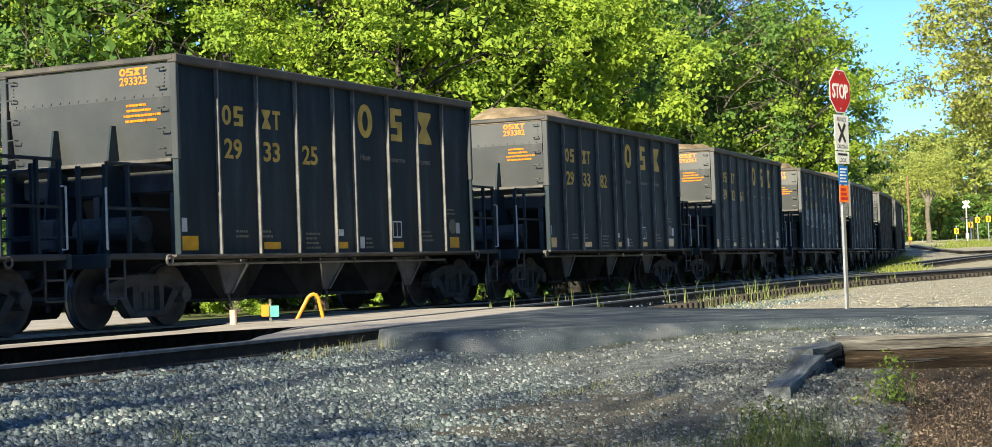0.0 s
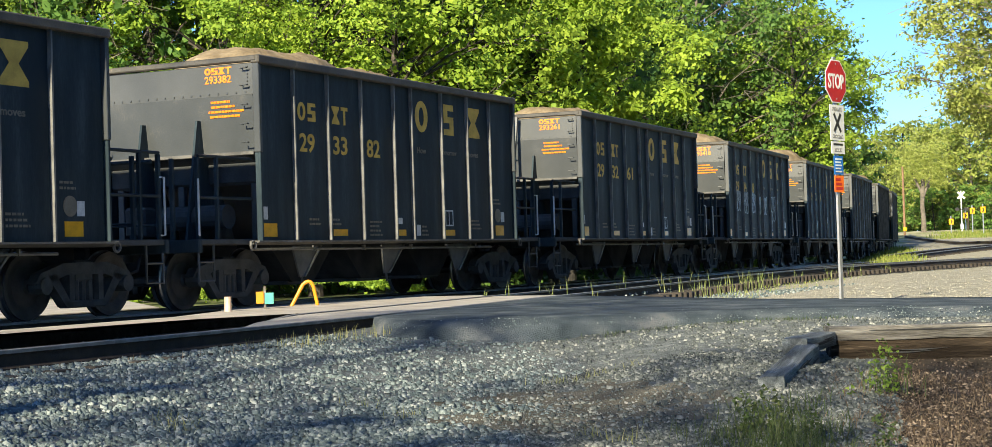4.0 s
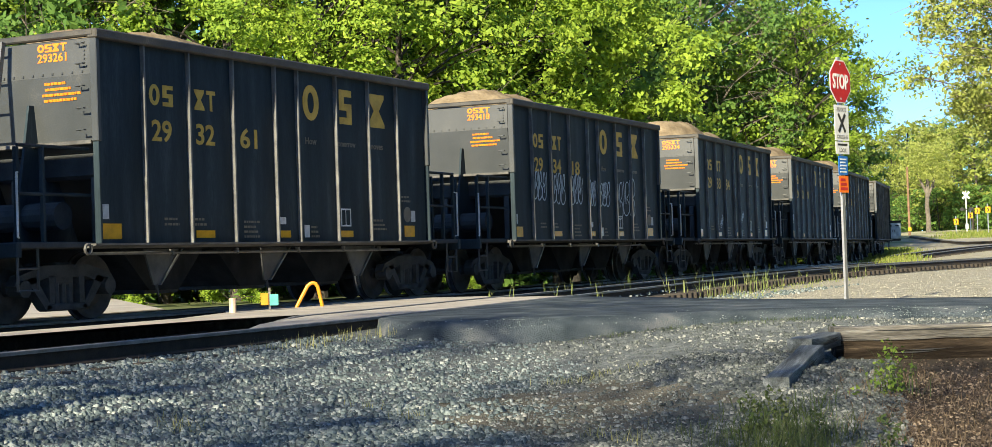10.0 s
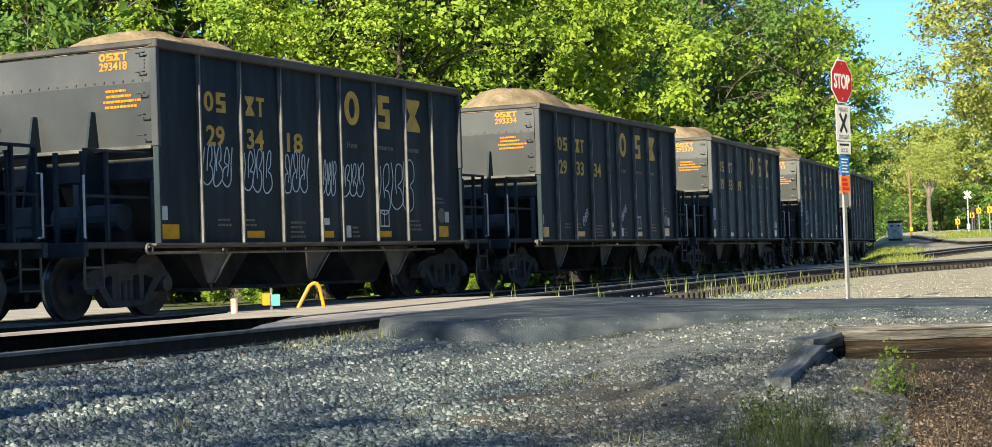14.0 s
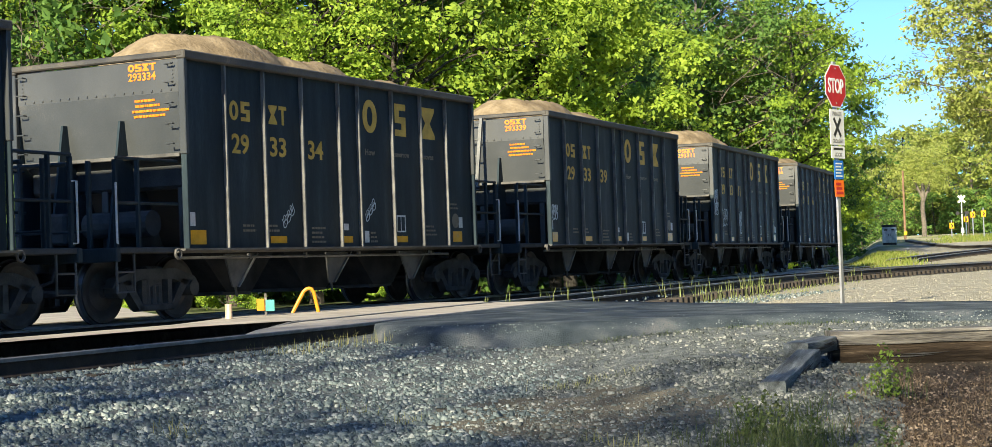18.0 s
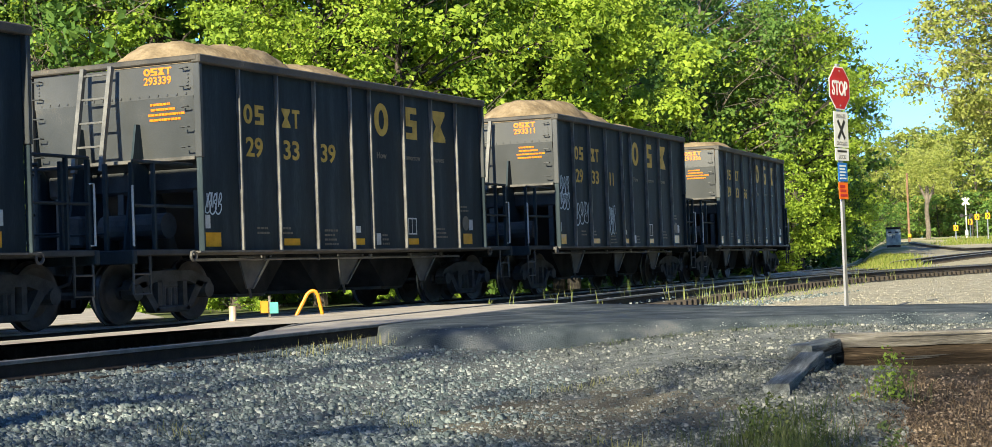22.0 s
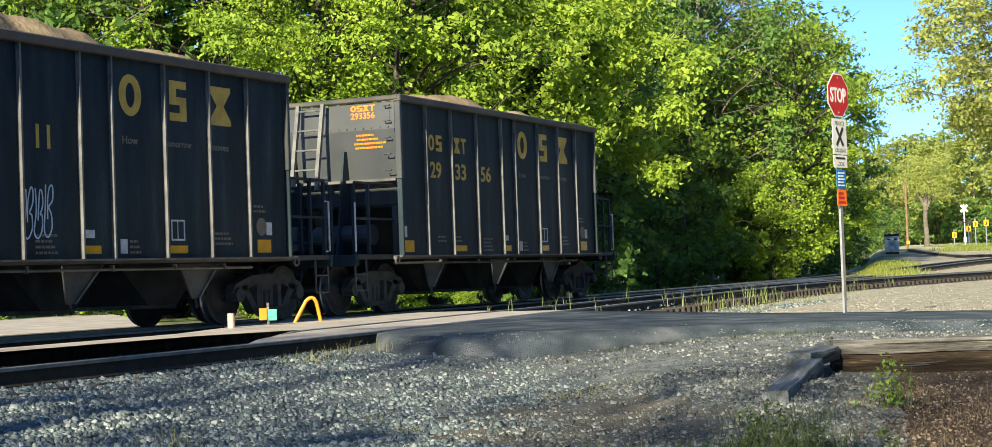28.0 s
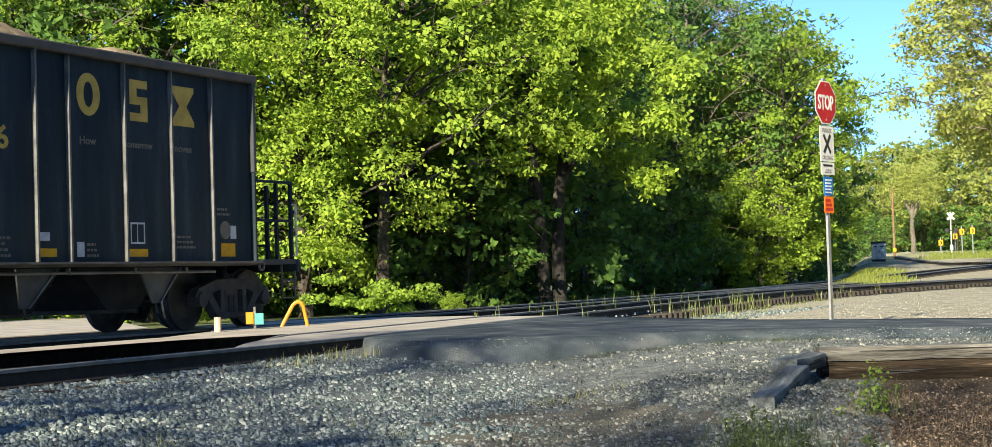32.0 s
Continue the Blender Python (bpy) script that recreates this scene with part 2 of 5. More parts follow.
    copper=surface("copper_stub", (0.62, 0.42, 0.30), (0.74, 0.55, 0.42), 8.0, 0.4, 0.3, 0.05, 60),
    vehicle=surface("streaked_silver_blue_sheet", (0.30, 0.36, 0.41), (0.58, 0.65, 0.69), 3.5, 0.4, 0.2, 0.03, 40, third=(0.78, 0.82, 0.84)),
    dark=surface("dark_rubber", (0.015, 0.015, 0.016), (0.03, 0.03, 0.03), 5.0, 0.8, 0, 0.1, 40),
    leaf=leafy("maple_leaves", (0.178, 0.285, 0.043), (0.296, 0.422, 0.054), (0.430, 0.540, 0.070), 0.45),
    # Darker, bluer leaves: the wood's inner shade is put into their colour.
    leaf_dark=leafy("shade_green_leaves", (0.078, 0.160, 0.043), (0.132, 0.240, 0.053), (0.205, 0.320, 0.066), 0.40),
    leaf_pale=leafy("pale_spring_leaves", (0.23, 0.29, 0.055), (0.35, 0.40, 0.09), (0.47, 0.49, 0.16)),
    grass=leafy("roadside_grass", (0.10, 0.16, 0.025), (0.20, 0.26, 0.05), (0.36, 0.34, 0.12), 0.35),
    dry=leafy("dry_stalks", (0.10, 0.070, 0.046), (0.165, 0.120, 0.080), (0.25, 0.20, 0.14), 0.25),
)


# ---- mesh helpers ----
def link(name, mesh, material, parent=None, label=""):
    ob = new(name, mesh)
    if material and not mesh.materials:
        mesh.materials.append(material)
    if parent:
        ob.parent = parent
    if label:
        tagged(ob, label)
    return ob


def part(name, bm, material, parent=None, label=""):
    me = bpy.data.meshes.new(name)
    bm.to_mesh(me)
    bm.free()
    return link(name, me, material, parent, label)


def box(bm, x0, x1, y0, y1, z0, z1, bev=0.0):
    """A box with bevelled edges, added to bm."""
    vs = [bm.verts.new((x, y, z)) for x in (x0, x1) for y in (y0, y1) for z in (z0, z1)]
    fs = [bm.faces.new([vs[i] for i in f]) for f in ((0, 1, 3, 2), (4, 6, 7, 5), (0, 4, 5, 1), (2, 3, 7, 6), (0, 2, 6, 4), (1, 5, 7, 3))]
    if bev:
        es = {e for f in fs for e in f.edges}
        bmesh.ops.bevel(bm, geom=list(es), offset=bev, segments=1, affect="EDGES")
    return bm


def boxed(*args):
    return box(bmesh.new(), *args)


def tube(bm, pts, r, seg=8, r_end=None):
    """A round bar through points."""
    pts = [Vector(p) for p in pts]
    rings = []
    for i, p in enumerate(pts):
        d = (pts[min(i + 1, len(pts) - 1)] - pts[max(i - 1, 0)]).normalized()
        a = d.orthogonal().normalized()
        if i and rings:
            a = (prev - d * prev.dot(d)).normalized()
        prev = a
        b = d.cross(a)
        rr = r if r_end is None else r + (r_end - r) * i / (len(pts) - 1)
        rings.append([bm.verts.new(p + (a * math.cos(k * 2 * math.pi / seg) + b * math.sin(k * 2 * math.pi / seg)) * rr) for k in range(seg)])
    for q, w in zip(rings, rings[1:]):
        for k in range(seg):
            bm.faces.new((q[k], q[(k + 1) % seg], w[(k + 1) % seg], w[k]))
    bm.faces.new(rings[0][::-1])
    bm.faces.new(rings[-1])
    return bm


def prism(bm, outline, axis, a, b):
    """An outline of (p, q) drawn from a to b along an axis: x (p=y, q=z), y (p=x, q=z) or z (p=x, q=y)."""
    def at(p, q, v):
        return {"x": (v, p, q), "y": (p, v, q), "z": (p, q, v)}[axis]
    lo, hi = [bm.verts.new(at(p, q, a)) for p, q in outline], [bm.verts.new(at(p, q, b)) for p, q in outline]
    n = len(outline)
    bm.faces.new(lo[::-1])
    bm.faces.new(hi)
    for i in range(n):
        bm.faces.new((lo[i], lo[(i + 1) % n], hi[(i + 1) % n], hi[i]))
    bmesh.ops.recalc_face_normals(bm, faces=bm.faces[:])
    return bm


def sheet_mesh(name, verts, faces):
    me = bpy.data.meshes.new(name)
    me.from_pydata(verts, [], faces)
    me.update()
    return me


LETTERS = {}


def lettering(text, width, height):
    """Raised letters filling a box of that width and height, in the xz plane, facing -y."""
    key = (text, width, height)
    if key not in LETTERS:
        cu = bpy.data.curves.new("lettering", "FONT")
        cu.body, cu.extrude, cu.resolution_u, cu.offset = text, 0.02, 3, 0.022
        tmp = bpy.data.objects.new("lettering", cu)
        scene.collection.objects.link(tmp)
        me = bpy.data.meshes.new_from_object(tmp.evaluated_get(bpy.context.evaluated_depsgraph_get()))
        bpy.data.objects.remove(tmp)
        co = np.empty(len(me.vertices) * 3)
        me.vertices.foreach_get("co", co)
        co = co.reshape(-1, 3)
        lo, hi = co.min(0), co.max(0)
        out = np.column_stack([(co[:, 0] - lo[0]) / (hi[0] - lo[0]) * width, -(co[:, 2] - lo[2]) / (hi[2] - lo[2]) * 0.004, (co[:, 1] - lo[1]) / (hi[1] - lo[1]) * height])
        me.vertices.foreach_set("co", out.ravel())
        me.materials.clear()
        me.update()
        LETTERS[key] = me
    return LETTERS[key]


# ---- the ground ----
def smooth(a, b, x):
    t = min(1.0, max(0.0, (x - a) / (b - a)))
    return t * t * (3 - 2 * t)


def to_sw(x, y):
    return U.x * x + U.y * y, AWAY - (N.x * x + N.y * y)


def curve_pts(pts, n=8):
    """A smooth line through points (s, w)."""
    out = []
    P = [pts[0]] + list(pts) + [pts[-1]]
    for i in range(1, len(P) - 2):
        for k in range(n):
            t = k / n
            out.append(tuple(0.5 * (2 * b + (c - a) * t + (2 * a - 5 * b + 4 * c - d) * t * t + (3 * b - a - 3 * c + d) * t ** 3)
                             for a, b, c, d in zip(P[i - 1], P[i], P[i + 1], P[i + 2])))
    out.append(tuple(pts[-1]))
    return out


SIDING = curve_pts([(-40, 6.3), (-10, 6.3), (4, 6.25), (11, 6.15), (16, 5.95), (20, 5.55), (25, 4.95), (30, 4.35), (37.5, 3.35), (46.6, 2.25), (55, 1.8), (62, 2.2), (70, 3.1), (78, 4.5), (98, 9.0)])


def siding_w(s):
    for (a, wa), (b, wb) in zip(SIDING, SIDING[1:]):
        if a <= s <= b:
            return wa + (wb - wa) * (s - a) / (b - a)
    return SIDING[-1][1]


def ground_z(x, y):
    s, w = to_sw(x, y)
    near = -0.20 - 0.30 * smooth(6.9, 9.8, w) - 0.10 * smooth(10, 18, w)
    bank = -0.14 - 0.03 * smooth(7, 14, w)
    k = smooth(14.5 + 0.12 * max(0, w - 7), 18.2 + 0.12 * max(0, w - 7), s)
    z = near + (bank - near) * k
    if 24 < s < 98:
        dw = w - siding_w(s)
        z -= 0.19 * smooth(24, 31, s) * (1 - smooth(84, 98, s)) * smooth(0.02, 0.42, dw) * (1 - 0.7 * smooth(1.1, 4.5, dw))
    # gravel heaped round the timbers
    z += 0.24 * math.exp(-((x - 2.1) / 1.0) ** 2 - ((y - 14.6) / 2.2) ** 2) * (1 - smooth(3.0, 3.8, x))
    if w < -2.2:
        z = -0.20 - 0.12 * (1 - smooth(-4.5, -2.2, w))
    slope = x / y if y > 1 else 0
    if y > 73:
        z += 0.0255 * (min(y, 165) - 73) * smooth(0.208, 0.232, slope)
    if w > 6.9 or w < -2.2:
        z += 0.035 * noise.noise((x * 0.7, y * 0.7, 1.0)) + 0.012 * noise.noise((x * 3.1, y * 3.1, 4.0))
    return z


def steps(*runs):
    out = []
    for a, b, d in runs:
        out += list(np.arange(a, b, d))
    return out


def make_ground():
    xs = steps((-2600, -600, 500), (-600, -100, 100), (-100, -30, 10), (-30, -10, 2), (-10, 10, 0.25), (10, 20, 0.5), (20, 42, 0.7), (42, 120, 10), (120, 600, 80), (600, 2700, 500))
    ys = steps((-2000, -400, 400), (-400, -60, 60), (-60, -12, 6), (-12, 4, 0.5), (4, 30, 0.25), (30, 60, 0.7), (60, 130, 1.2), (130, 180, 6), (180, 600, 60), (600, 3200, 500))
    verts = [(x, y, ground_z(x, y)) for y in ys for x in xs]
    nx = len(xs)
    faces, mats = [], []
    for j in range(len(ys) - 1):
        for i in range(nx - 1):
            faces.append((j * nx + i, j * nx + i + 1, (j + 1) * nx + i + 1, (j + 1) * nx + i))
            x, y = (xs[i] + xs[i + 1]) / 2, (ys[j] + ys[j + 1]) / 2
            s, w = to_sw(x, y)
            jag = 0.35 * noise.noise((x * 1.4, y * 1.4, 7))
            worn = ((x - 0.55) / 1.15) ** 2 + ((y - 12.6) / 1.9) ** 2 + 1.6 * jag
            # dark strip along the siding, standing in for shade by the rails
            if 27 < s < 80 and (-2.6 if s < 55 else siding_w(s) - 2.1) < w < siding_w(s) + 0.95:
                mats.append(6)
            elif 23 < s < 92 and y < 90 and w < 30 and (w > siding_w(s) + 0.95 + 0.3 * jag or (s > 55 and w > -3 and jag > -0.12)):
                mats.append(3)
            elif y > 44 and x > 0.2 * y and x < 0.4 * y:
                mats.append(3 if y < 126 and x > 0.247 * y + 2.5 * jag else 4)
            elif -2.6 < w < 6.9:
                mats.append(0)
            elif w <= -2.6:
                mats.append(2)
            elif s > 22.6 and y < 52:
                mats.append(3)
            elif y > 44:
                mats.append(4 if noise.noise((x * 0.1, y * 0.05, 3)) > -0.15 else 3)
            elif worn < 0.8:
                mats.append(5)
            elif x > 2.55 + jag + 0.22 * (y - 11) and y < 16.4 and s < 17:
                mats.append(1)
            elif abs(x) > 30 or y < -8:
                mats.append(2)
            else:
                mats.append(0)
    me = sheet_mesh("ground", verts, faces)
    for m in (M["ballast"], M["soil"], M["turf"], M["palegravel"], M["drygrass"], M["earth"], M["trackshade"]):
        me.materials.append(m)
    me.polygons.foreach_set("material_index", mats)
    me.polygons.foreach_set("use_smooth", [True] * len(faces))
    return tagged(link("ground", me, None), "grey gravel ground with bare brown soil and grass", "ground", kind="structure")


M["turf"] = surface("rough_grass_and_litter", (0.07, 0.085, 0.03), (0.13, 0.15, 0.045), 2.0, 0.95, 0, 0.6, 30, third=(0.22, 0.20, 0.10))
make_ground()


def slab(name, outline, top, thick, material, label, edge=0.12, side=None):
    """A pavement slab by its outline in s and w, with a sloping edge."""
    bm = bmesh.new()
    pts = [sw(s, w) for s, w in outline]
    n = len(pts)
    turn = 1 if sum(pts[i].x * pts[(i + 1) % n].y - pts[(i + 1) % n].x * pts[i].y for i in range(n)) > 0 else -1
    out = []
    for i in range(n):
        d = (pts[(i + 1) % n] - pts[i]).normalized() + (pts[i] - pts[i - 1]).normalized()
        d.normalize()
        out.append(pts[i] + Vector((d.y, -d.x, 0)) * edge * turn)
    up = [bm.verts.new((p.x, p.y, top(s, w))) for p, (s, w) in zip(pts, outline)]
    dn = [bm.verts.new((p.x, p.y, top(s, w) - thick)) for p, (s, w) in zip(out, outline)]
    f = bm.faces.new(up)
    for i in range(n):
        bm.faces.new((up[i], dn[i], dn[(i + 1) % n], up[(i + 1) % n])).material_index = 1 if side else 0
    bmesh.ops.triangulate(bm, faces=[f])
    bmesh.ops.recalc_face_normals(bm, faces=bm.faces[:])
    ob = tagged(part(name, bm, material), label, "road", kind="structure")
    if side:
        ob.data.materials.append(side)
    return ob


def between(table, v):
    for (a, x), (b, y) in zip(table, table[1:]):
        if v <= b:
            return x + (y - x) * max(0.0, (v - a) / (b - a))
    return table[-1][1]


def make_road():
    """The private road: a strip across w with a worn, sloping edge towards the lot."""
    near = [(4.8, 24.6), (5.0, 23.3), (5.6, 19.6), (6.0, 17.6), (6.3, 16.9), (6.8, 16.45), (7.5, 16.25), (8.5, 16.9), (9.5, 18.0), (10.5, 19.0), (12.4, 19.5), (60, 19.5)]
    far = [(4.8, 25.8), (6.5, 24.4), (9.2, 22.7), (12, 22.55), (60, 22.5)]
    ws = steps((4.8, 13, 0.2), (13, 60, 2.0))
    verts, faces = [], []
    cols = [-0.62, -0.28, 0.0, 0.08, 0.2, 0.4, 0.6, 0.8, 1.0, 1.0]
    for w in ws:
        a, b = between(near, w), between(far, w)
        for k, f in enumerate(cols):
            if k < 2:
                s, z = a + (f + 0.25 * noise.noise((w * 1.9, k, 8))) * min(1.0, max(0.12, (w - 6.2))), (-0.34, -0.08)[k]
            elif k == 9:
                s, z = b + 0.3, -0.35
            else:
                s, z = a + (b - a) * f, 0.0
            z += -0.006 - 0.010 * max(0.0, w - 6.4) + 0.012 * noise.noise((s * 0.8, w * 0.8, 3))
            if w < 6.6:
                z = min(z, -0.008)
            p = sw(s, w, z)
            verts.append(tuple(p))
    m = len(cols)
    for j in range(len(ws) - 1):
        for k in range(m - 1):
            faces.append((j * m + k, j * m + k + 1, (j + 1) * m + k + 1, (j + 1) * m + k))
    me = sheet_mesh("road", verts, faces)
    me.polygons.foreach_set("use_smooth", [True] * len(faces))
    tagged(link("road", me, M["asphalt"]), "worn grey asphalt private road beside the tracks", "road", kind="structure")


make_road()
# Slab sides get a darker material: the shade on those faces is painted in.
RUN = np.arange(16.6, 26.3, 0.8)
slab("crossing_panel", curve_pts([(15.0, 5.85), (15.25, 5.55), (16.6, 5.0), (18.4, 4.35), (19.0, siding_w(19.0) - 1.41)], 4) + [(s, siding_w(s) - 1.41) for s in RUN[4:]] + [(s, siding_w(s) - 0.10) for s in RUN[::-1]],
     lambda s, w: -0.012 - 0.06 * (1 - smooth(15.0, 16.4, s)), 0.10, M["pave"], "pale worn asphalt panel between the crossing rails", 0.02, M["trackshade"])
slab("crossing_middle", [(-40, 3.35), (16.5, 3.30)] + curve_pts([(17.5, 3.36), (19.3, siding_w(19.3) - 1.60)], 4) + [(s, siding_w(s) - 1.585) for s in RUN[4:]] + [(27.0, 2.75), (26.9, 0.86), (21.6, 0.86), (20.6, 1.6), (18.4, 2.35), (13.0, 2.5), (-40, 2.6)],
     lambda s, w: -0.010, 0.16, M["pave"], "pale worn pavement strip between the two tracks", 0.004, M["trackshade"])
slab("far_road", [(-20, -2.5), (24.5, -2.5), (36.0, -13), (30, -14), (-20, -14)], lambda s, w: -0.05, 0.3, M["pave"], "pale sunlit lane beyond the main track", 0.05)
slab("crossing_far_panel", [(17.21, 0.63), (17.26, -0.66), (27.05, -0.62), (27.01, 0.64)], lambda s, w: -0.012, 0.10, M["pave"], "pale worn asphalt between the main rails", 0.02, M["trackshade"])


# ---- the tracks ----
def rail_mesh(line, name):
    """A rail along points of the plan: foot, web and head."""
    prof = [(-0.065, -0.172), (0.065, -0.172), (0.065, -0.160), (0.012, -0.140), (0.012, -0.045), (0.036, -0.036), (0.036, -0.006), (0.028, 0.0), (-0.028, 0.0), (-0.036, -0.006), (-0.036, -0.036), (-0.012, -0.045), (-0.012, -0.140), (-0.065, -0.160)]
    verts, faces, mats = [], [], []
    n = len(prof)
    for i, p in enumerate(line):
        d = (line[min(i + 1, len(line) - 1)] - line[max(0, i - 1)]).normalized()
        side = Vector((-d.y, d.x, 0))
        verts += [tuple(p + side * a + Vector((0, 0, b))) for a, b in prof]
    for i in range(len(line) - 1):
        for k in range(n):
            faces.append((i * n + k, i * n + (k + 1) % n, (i + 1) * n + (k + 1) % n, (i + 1) * n + k))
            mats.append(1 if 4 < k < 10 else 0)
    me = sheet_mesh(name, verts, faces)
    me.materials.append(M["rail"]), me.materials.append(M["railtop"])
    me.polygons.foreach_set("material_index", mats)
    return me


def make_track(name, centre, label, sunk):
    root = tagged(new(name), label, "railway track", kind="structure")
    for off in (-0.755, 0.755):
        line = [p + Vector((-math.sin(h), math.cos(h), 0)) * off for p, h in centre]
        if sunk and off > 0:
            for p in line:
                p.z -= 0.13 * (1 - smooth(16.8, 18.6, to_sw(p.x, p.y)[0]))
        link("rail", rail_mesh(line, "rail"), None, root)
    tie = boxed(-0.115, 0.115, -1.3, 1.3, -0.34, -0.175, 0.012)
    me = bpy.data.meshes.new("sleeper")
    tie.to_mesh(me)
    tie.free()
    run, k = 0.0, 0
    for (p, h), (q, _) in zip(centre, centre[1:]):
        step = (q - p).length
        while run < step:
            ob = link("sleeper", me, M["tie"], root)
            g = p + (q - p) * (run / step)
            ob.matrix_basis = pose(g.x, g.y, g.z + random.uniform(-0.012, 0.0), 0, 0, math.degrees(h) + random.uniform(-1, 1))
            run += 0.55
        run -= step
    return root


main_line = [on_track(s) for s in np.arange(-30, 100, 3.0)]
make_track("main_track", main_line, "rusty main track with timber sleepers in grey ballast", False)


def run_line(pts):
    """Points of a centre line, on the ground where it rises, each with its heading."""
    out = []
    for i, p in enumerate(pts):
        d = pts[min(i + 1, len(pts) - 1)] - pts[max(0, i - 1)]
        out.append((Vector((p.x, p.y, max(0.0, ground_z(p.x, p.y) + 0.19) if p.y > 80 else 0.0)), math.atan2(d.y, d.x)))
    return out


make_track("siding_track", run_line([sw(s, w - 0.755) for s, w in SIDING if s > -22]), "rusty siding track joining the main track", True)
make_track("branch_track", run_line([Vector((x, y, 0)) for x, y in curve_pts([(7.0, 54.0), (9.6, 59.5), (13.6, 69), (18.4, 78), (23.4, 86.5), (28, 93), (33, 99)])]), "rusty branch track beyond the siding", False)


# ---- the hopper cars ----
RIBS = [-3.62, -2.58, -1.48, -0.34, 0.31, 1.48, 2.55, 3.54]
HALF, NEAR = BODY / 2, 1.545


def hopper_car():
    car = new("hopper_car")
    # side sheets, one panel between each two ribs
    edges = [-HALF + 0.05] + RIBS + [HALF - 0.05]
    for side in (-1, 1):
        for a, b in zip(edges, edges[1:]):
            bm = boxed(a, b, min(side * NEAR, side * (NEAR - 0.03)), max(side * NEAR, side * (NEAR - 0.03)), 1.02, 3.80)
            part("side_panel", bm, M["black"], car)
        for x in RIBS:
            y0, y1 = sorted((side * NEAR, side * (NEAR + 0.066)))
            bm = prism(bmesh.new(), [(x - 0.016, 1.03), (x + 0.016, 1.03), (x + 0.016, 3.78), (x - 0.016, 3.78)], "y", y0, y1)
            part("rib", bm, M["rib"], car)
        for x in (-HALF, HALF):
            y0, y1 = sorted((side * (NEAR - 0.03), side * (NEAR + 0.085)))
            # Two paints per post: the lower half is darkened for the next car's shade.
            part("corner_post", boxed(x - 0.04, x + 0.04, y0, y1, 2.40, 3.82, 0.01), M["endgrey"], car)
            y0, y1 = sorted((side * (NEAR - 0.03), side * (NEAR + 0.07)))
            part("lower_corner_post", boxed(x - 0.02, x + 0.03, y0, y1, 1.02, 2.40, 0.008), M["black"], car)
        y0, y1 = sorted((side * (NEAR - 0.05), side * (NEAR + 0.11)))
        part("top_chord", boxed(-HALF - 0.06, HALF + 0.06, y0, y1, 3.78, 3.91, 0.018), M["chord"], car)
        y0, y1 = sorted((side * (NEAR - 0.04), side * (NEAR + 0.15)))
        bm = prism(bmesh.new(), [(y0, 1.03), (y1, 1.03), (y1, 1.003), (y0, 0.965)] if side > 0 else [(y0, 1.03), (y1, 1.03), (y1, 0.965), (y0, 1.003)], "x", -HALF - 0.22, HALF + 0.02)
        part("side_sill", bm, M["sill"], car)
        for x in (-HALF - 0.30, HALF + 0.10):
            ringed = [(x + 0.065 * math.cos(k * math.pi / 5), side * (NEAR + 0.08), 0.955 + 0.065 * math.sin(k * math.pi / 5)) for k in range(11)]
            part("towing_eye", tube(bmesh.new(), ringed, 0.022, 6), M["sill"], car)
        bm = tube(bmesh.new(), [(-HALF - 0.1, side * 1.45, 0.90), (HALF - 0.9, side * 1.45, 0.88)], 0.022)
        for x in (-2.9, -1.3, 0.4, 1.8, 3.0):
            box(bm, x - 0.02, x + 0.02, side * 1.45 - 0.03, side * 1.45 + 0.03, 0.86, 0.95)
        part("brake_pipe", bm, M["rib"], car)
        # triangular bay gussets
        for x0, x1, a, b in ((-3.42, -2.55, -3.22, -3.08), (-0.50, 0.30, -0.44, -0.28), (2.02, 3.0, 2.32, 2.48)):
            y0, y1 = sorted((side * 1.36, side * 1.33))
            gus = part("bay_gusset", prism(bmesh.new(), [(x0, 0.95), (x1, 0.95), (b, 0.44), (a, 0.44)], "y", y0, y1), M["gusset"], car)
            y0, y1 = sorted((side * 1.36, side * 1.39))
            part("flange", prism(bmesh.new(), [(x1, 0.95), (x1 - 0.045, 0.95), (b - 0.03, 0.44), (b, 0.44)], "y", y0, y1), M["rib"], gus)
            part("latch_rod", tube(bmesh.new(), [((a + b) / 2, side * 1.345, 0.46), ((a + b) / 2 + 0.06, side * 1.33, 0.30)], 0.022, 6), M["cast"], gus)
    for end in (-1, 1):
        x = end * HALF
        # upper end sheet, riveted seam, lower end sheet, lip
        x0, x1 = sorted((x, x - end * 0.03))
        part("end_sheet", boxed(x0, x1, -NEAR + 0.05, NEAR - 0.05, 3.31, 3.80), M["endlit"], car)
        bm = bmesh.new()
        prism(bm, [(x, 3.33), (x - end * 0.02, 3.33), (x - end * 0.14, 2.42), (x - end * 0.11, 2.42)], "y", -NEAR + 0.06, NEAR - 0.06)
        part("lower_end_sheet", bm, M["endgrey"], car)
        bm = bmesh.new()
        for k in range(17):
            y = -1.36 + k * 0.17
            box(bm, *sorted((x, x + end * 0.014)), y - 0.014, y + 0.014, 3.335, 3.363)
        for k in range(7):
            for y in (-1.40, 1.40):
                box(bm, *sorted((x, x + end * 0.014)), y - 0.012, y + 0.012, 3.40 + k * 0.055, 3.42 + k * 0.055)
        tagged(part("rivets", bm, M["endgrey"], car), kind="stuff")
        part("end_lip", boxed(*sorted((x + end * 0.02, x - end * 0.13)), -NEAR + 0.06, NEAR - 0.06, 2.37, 2.425, 0.008), M["sill"], car)
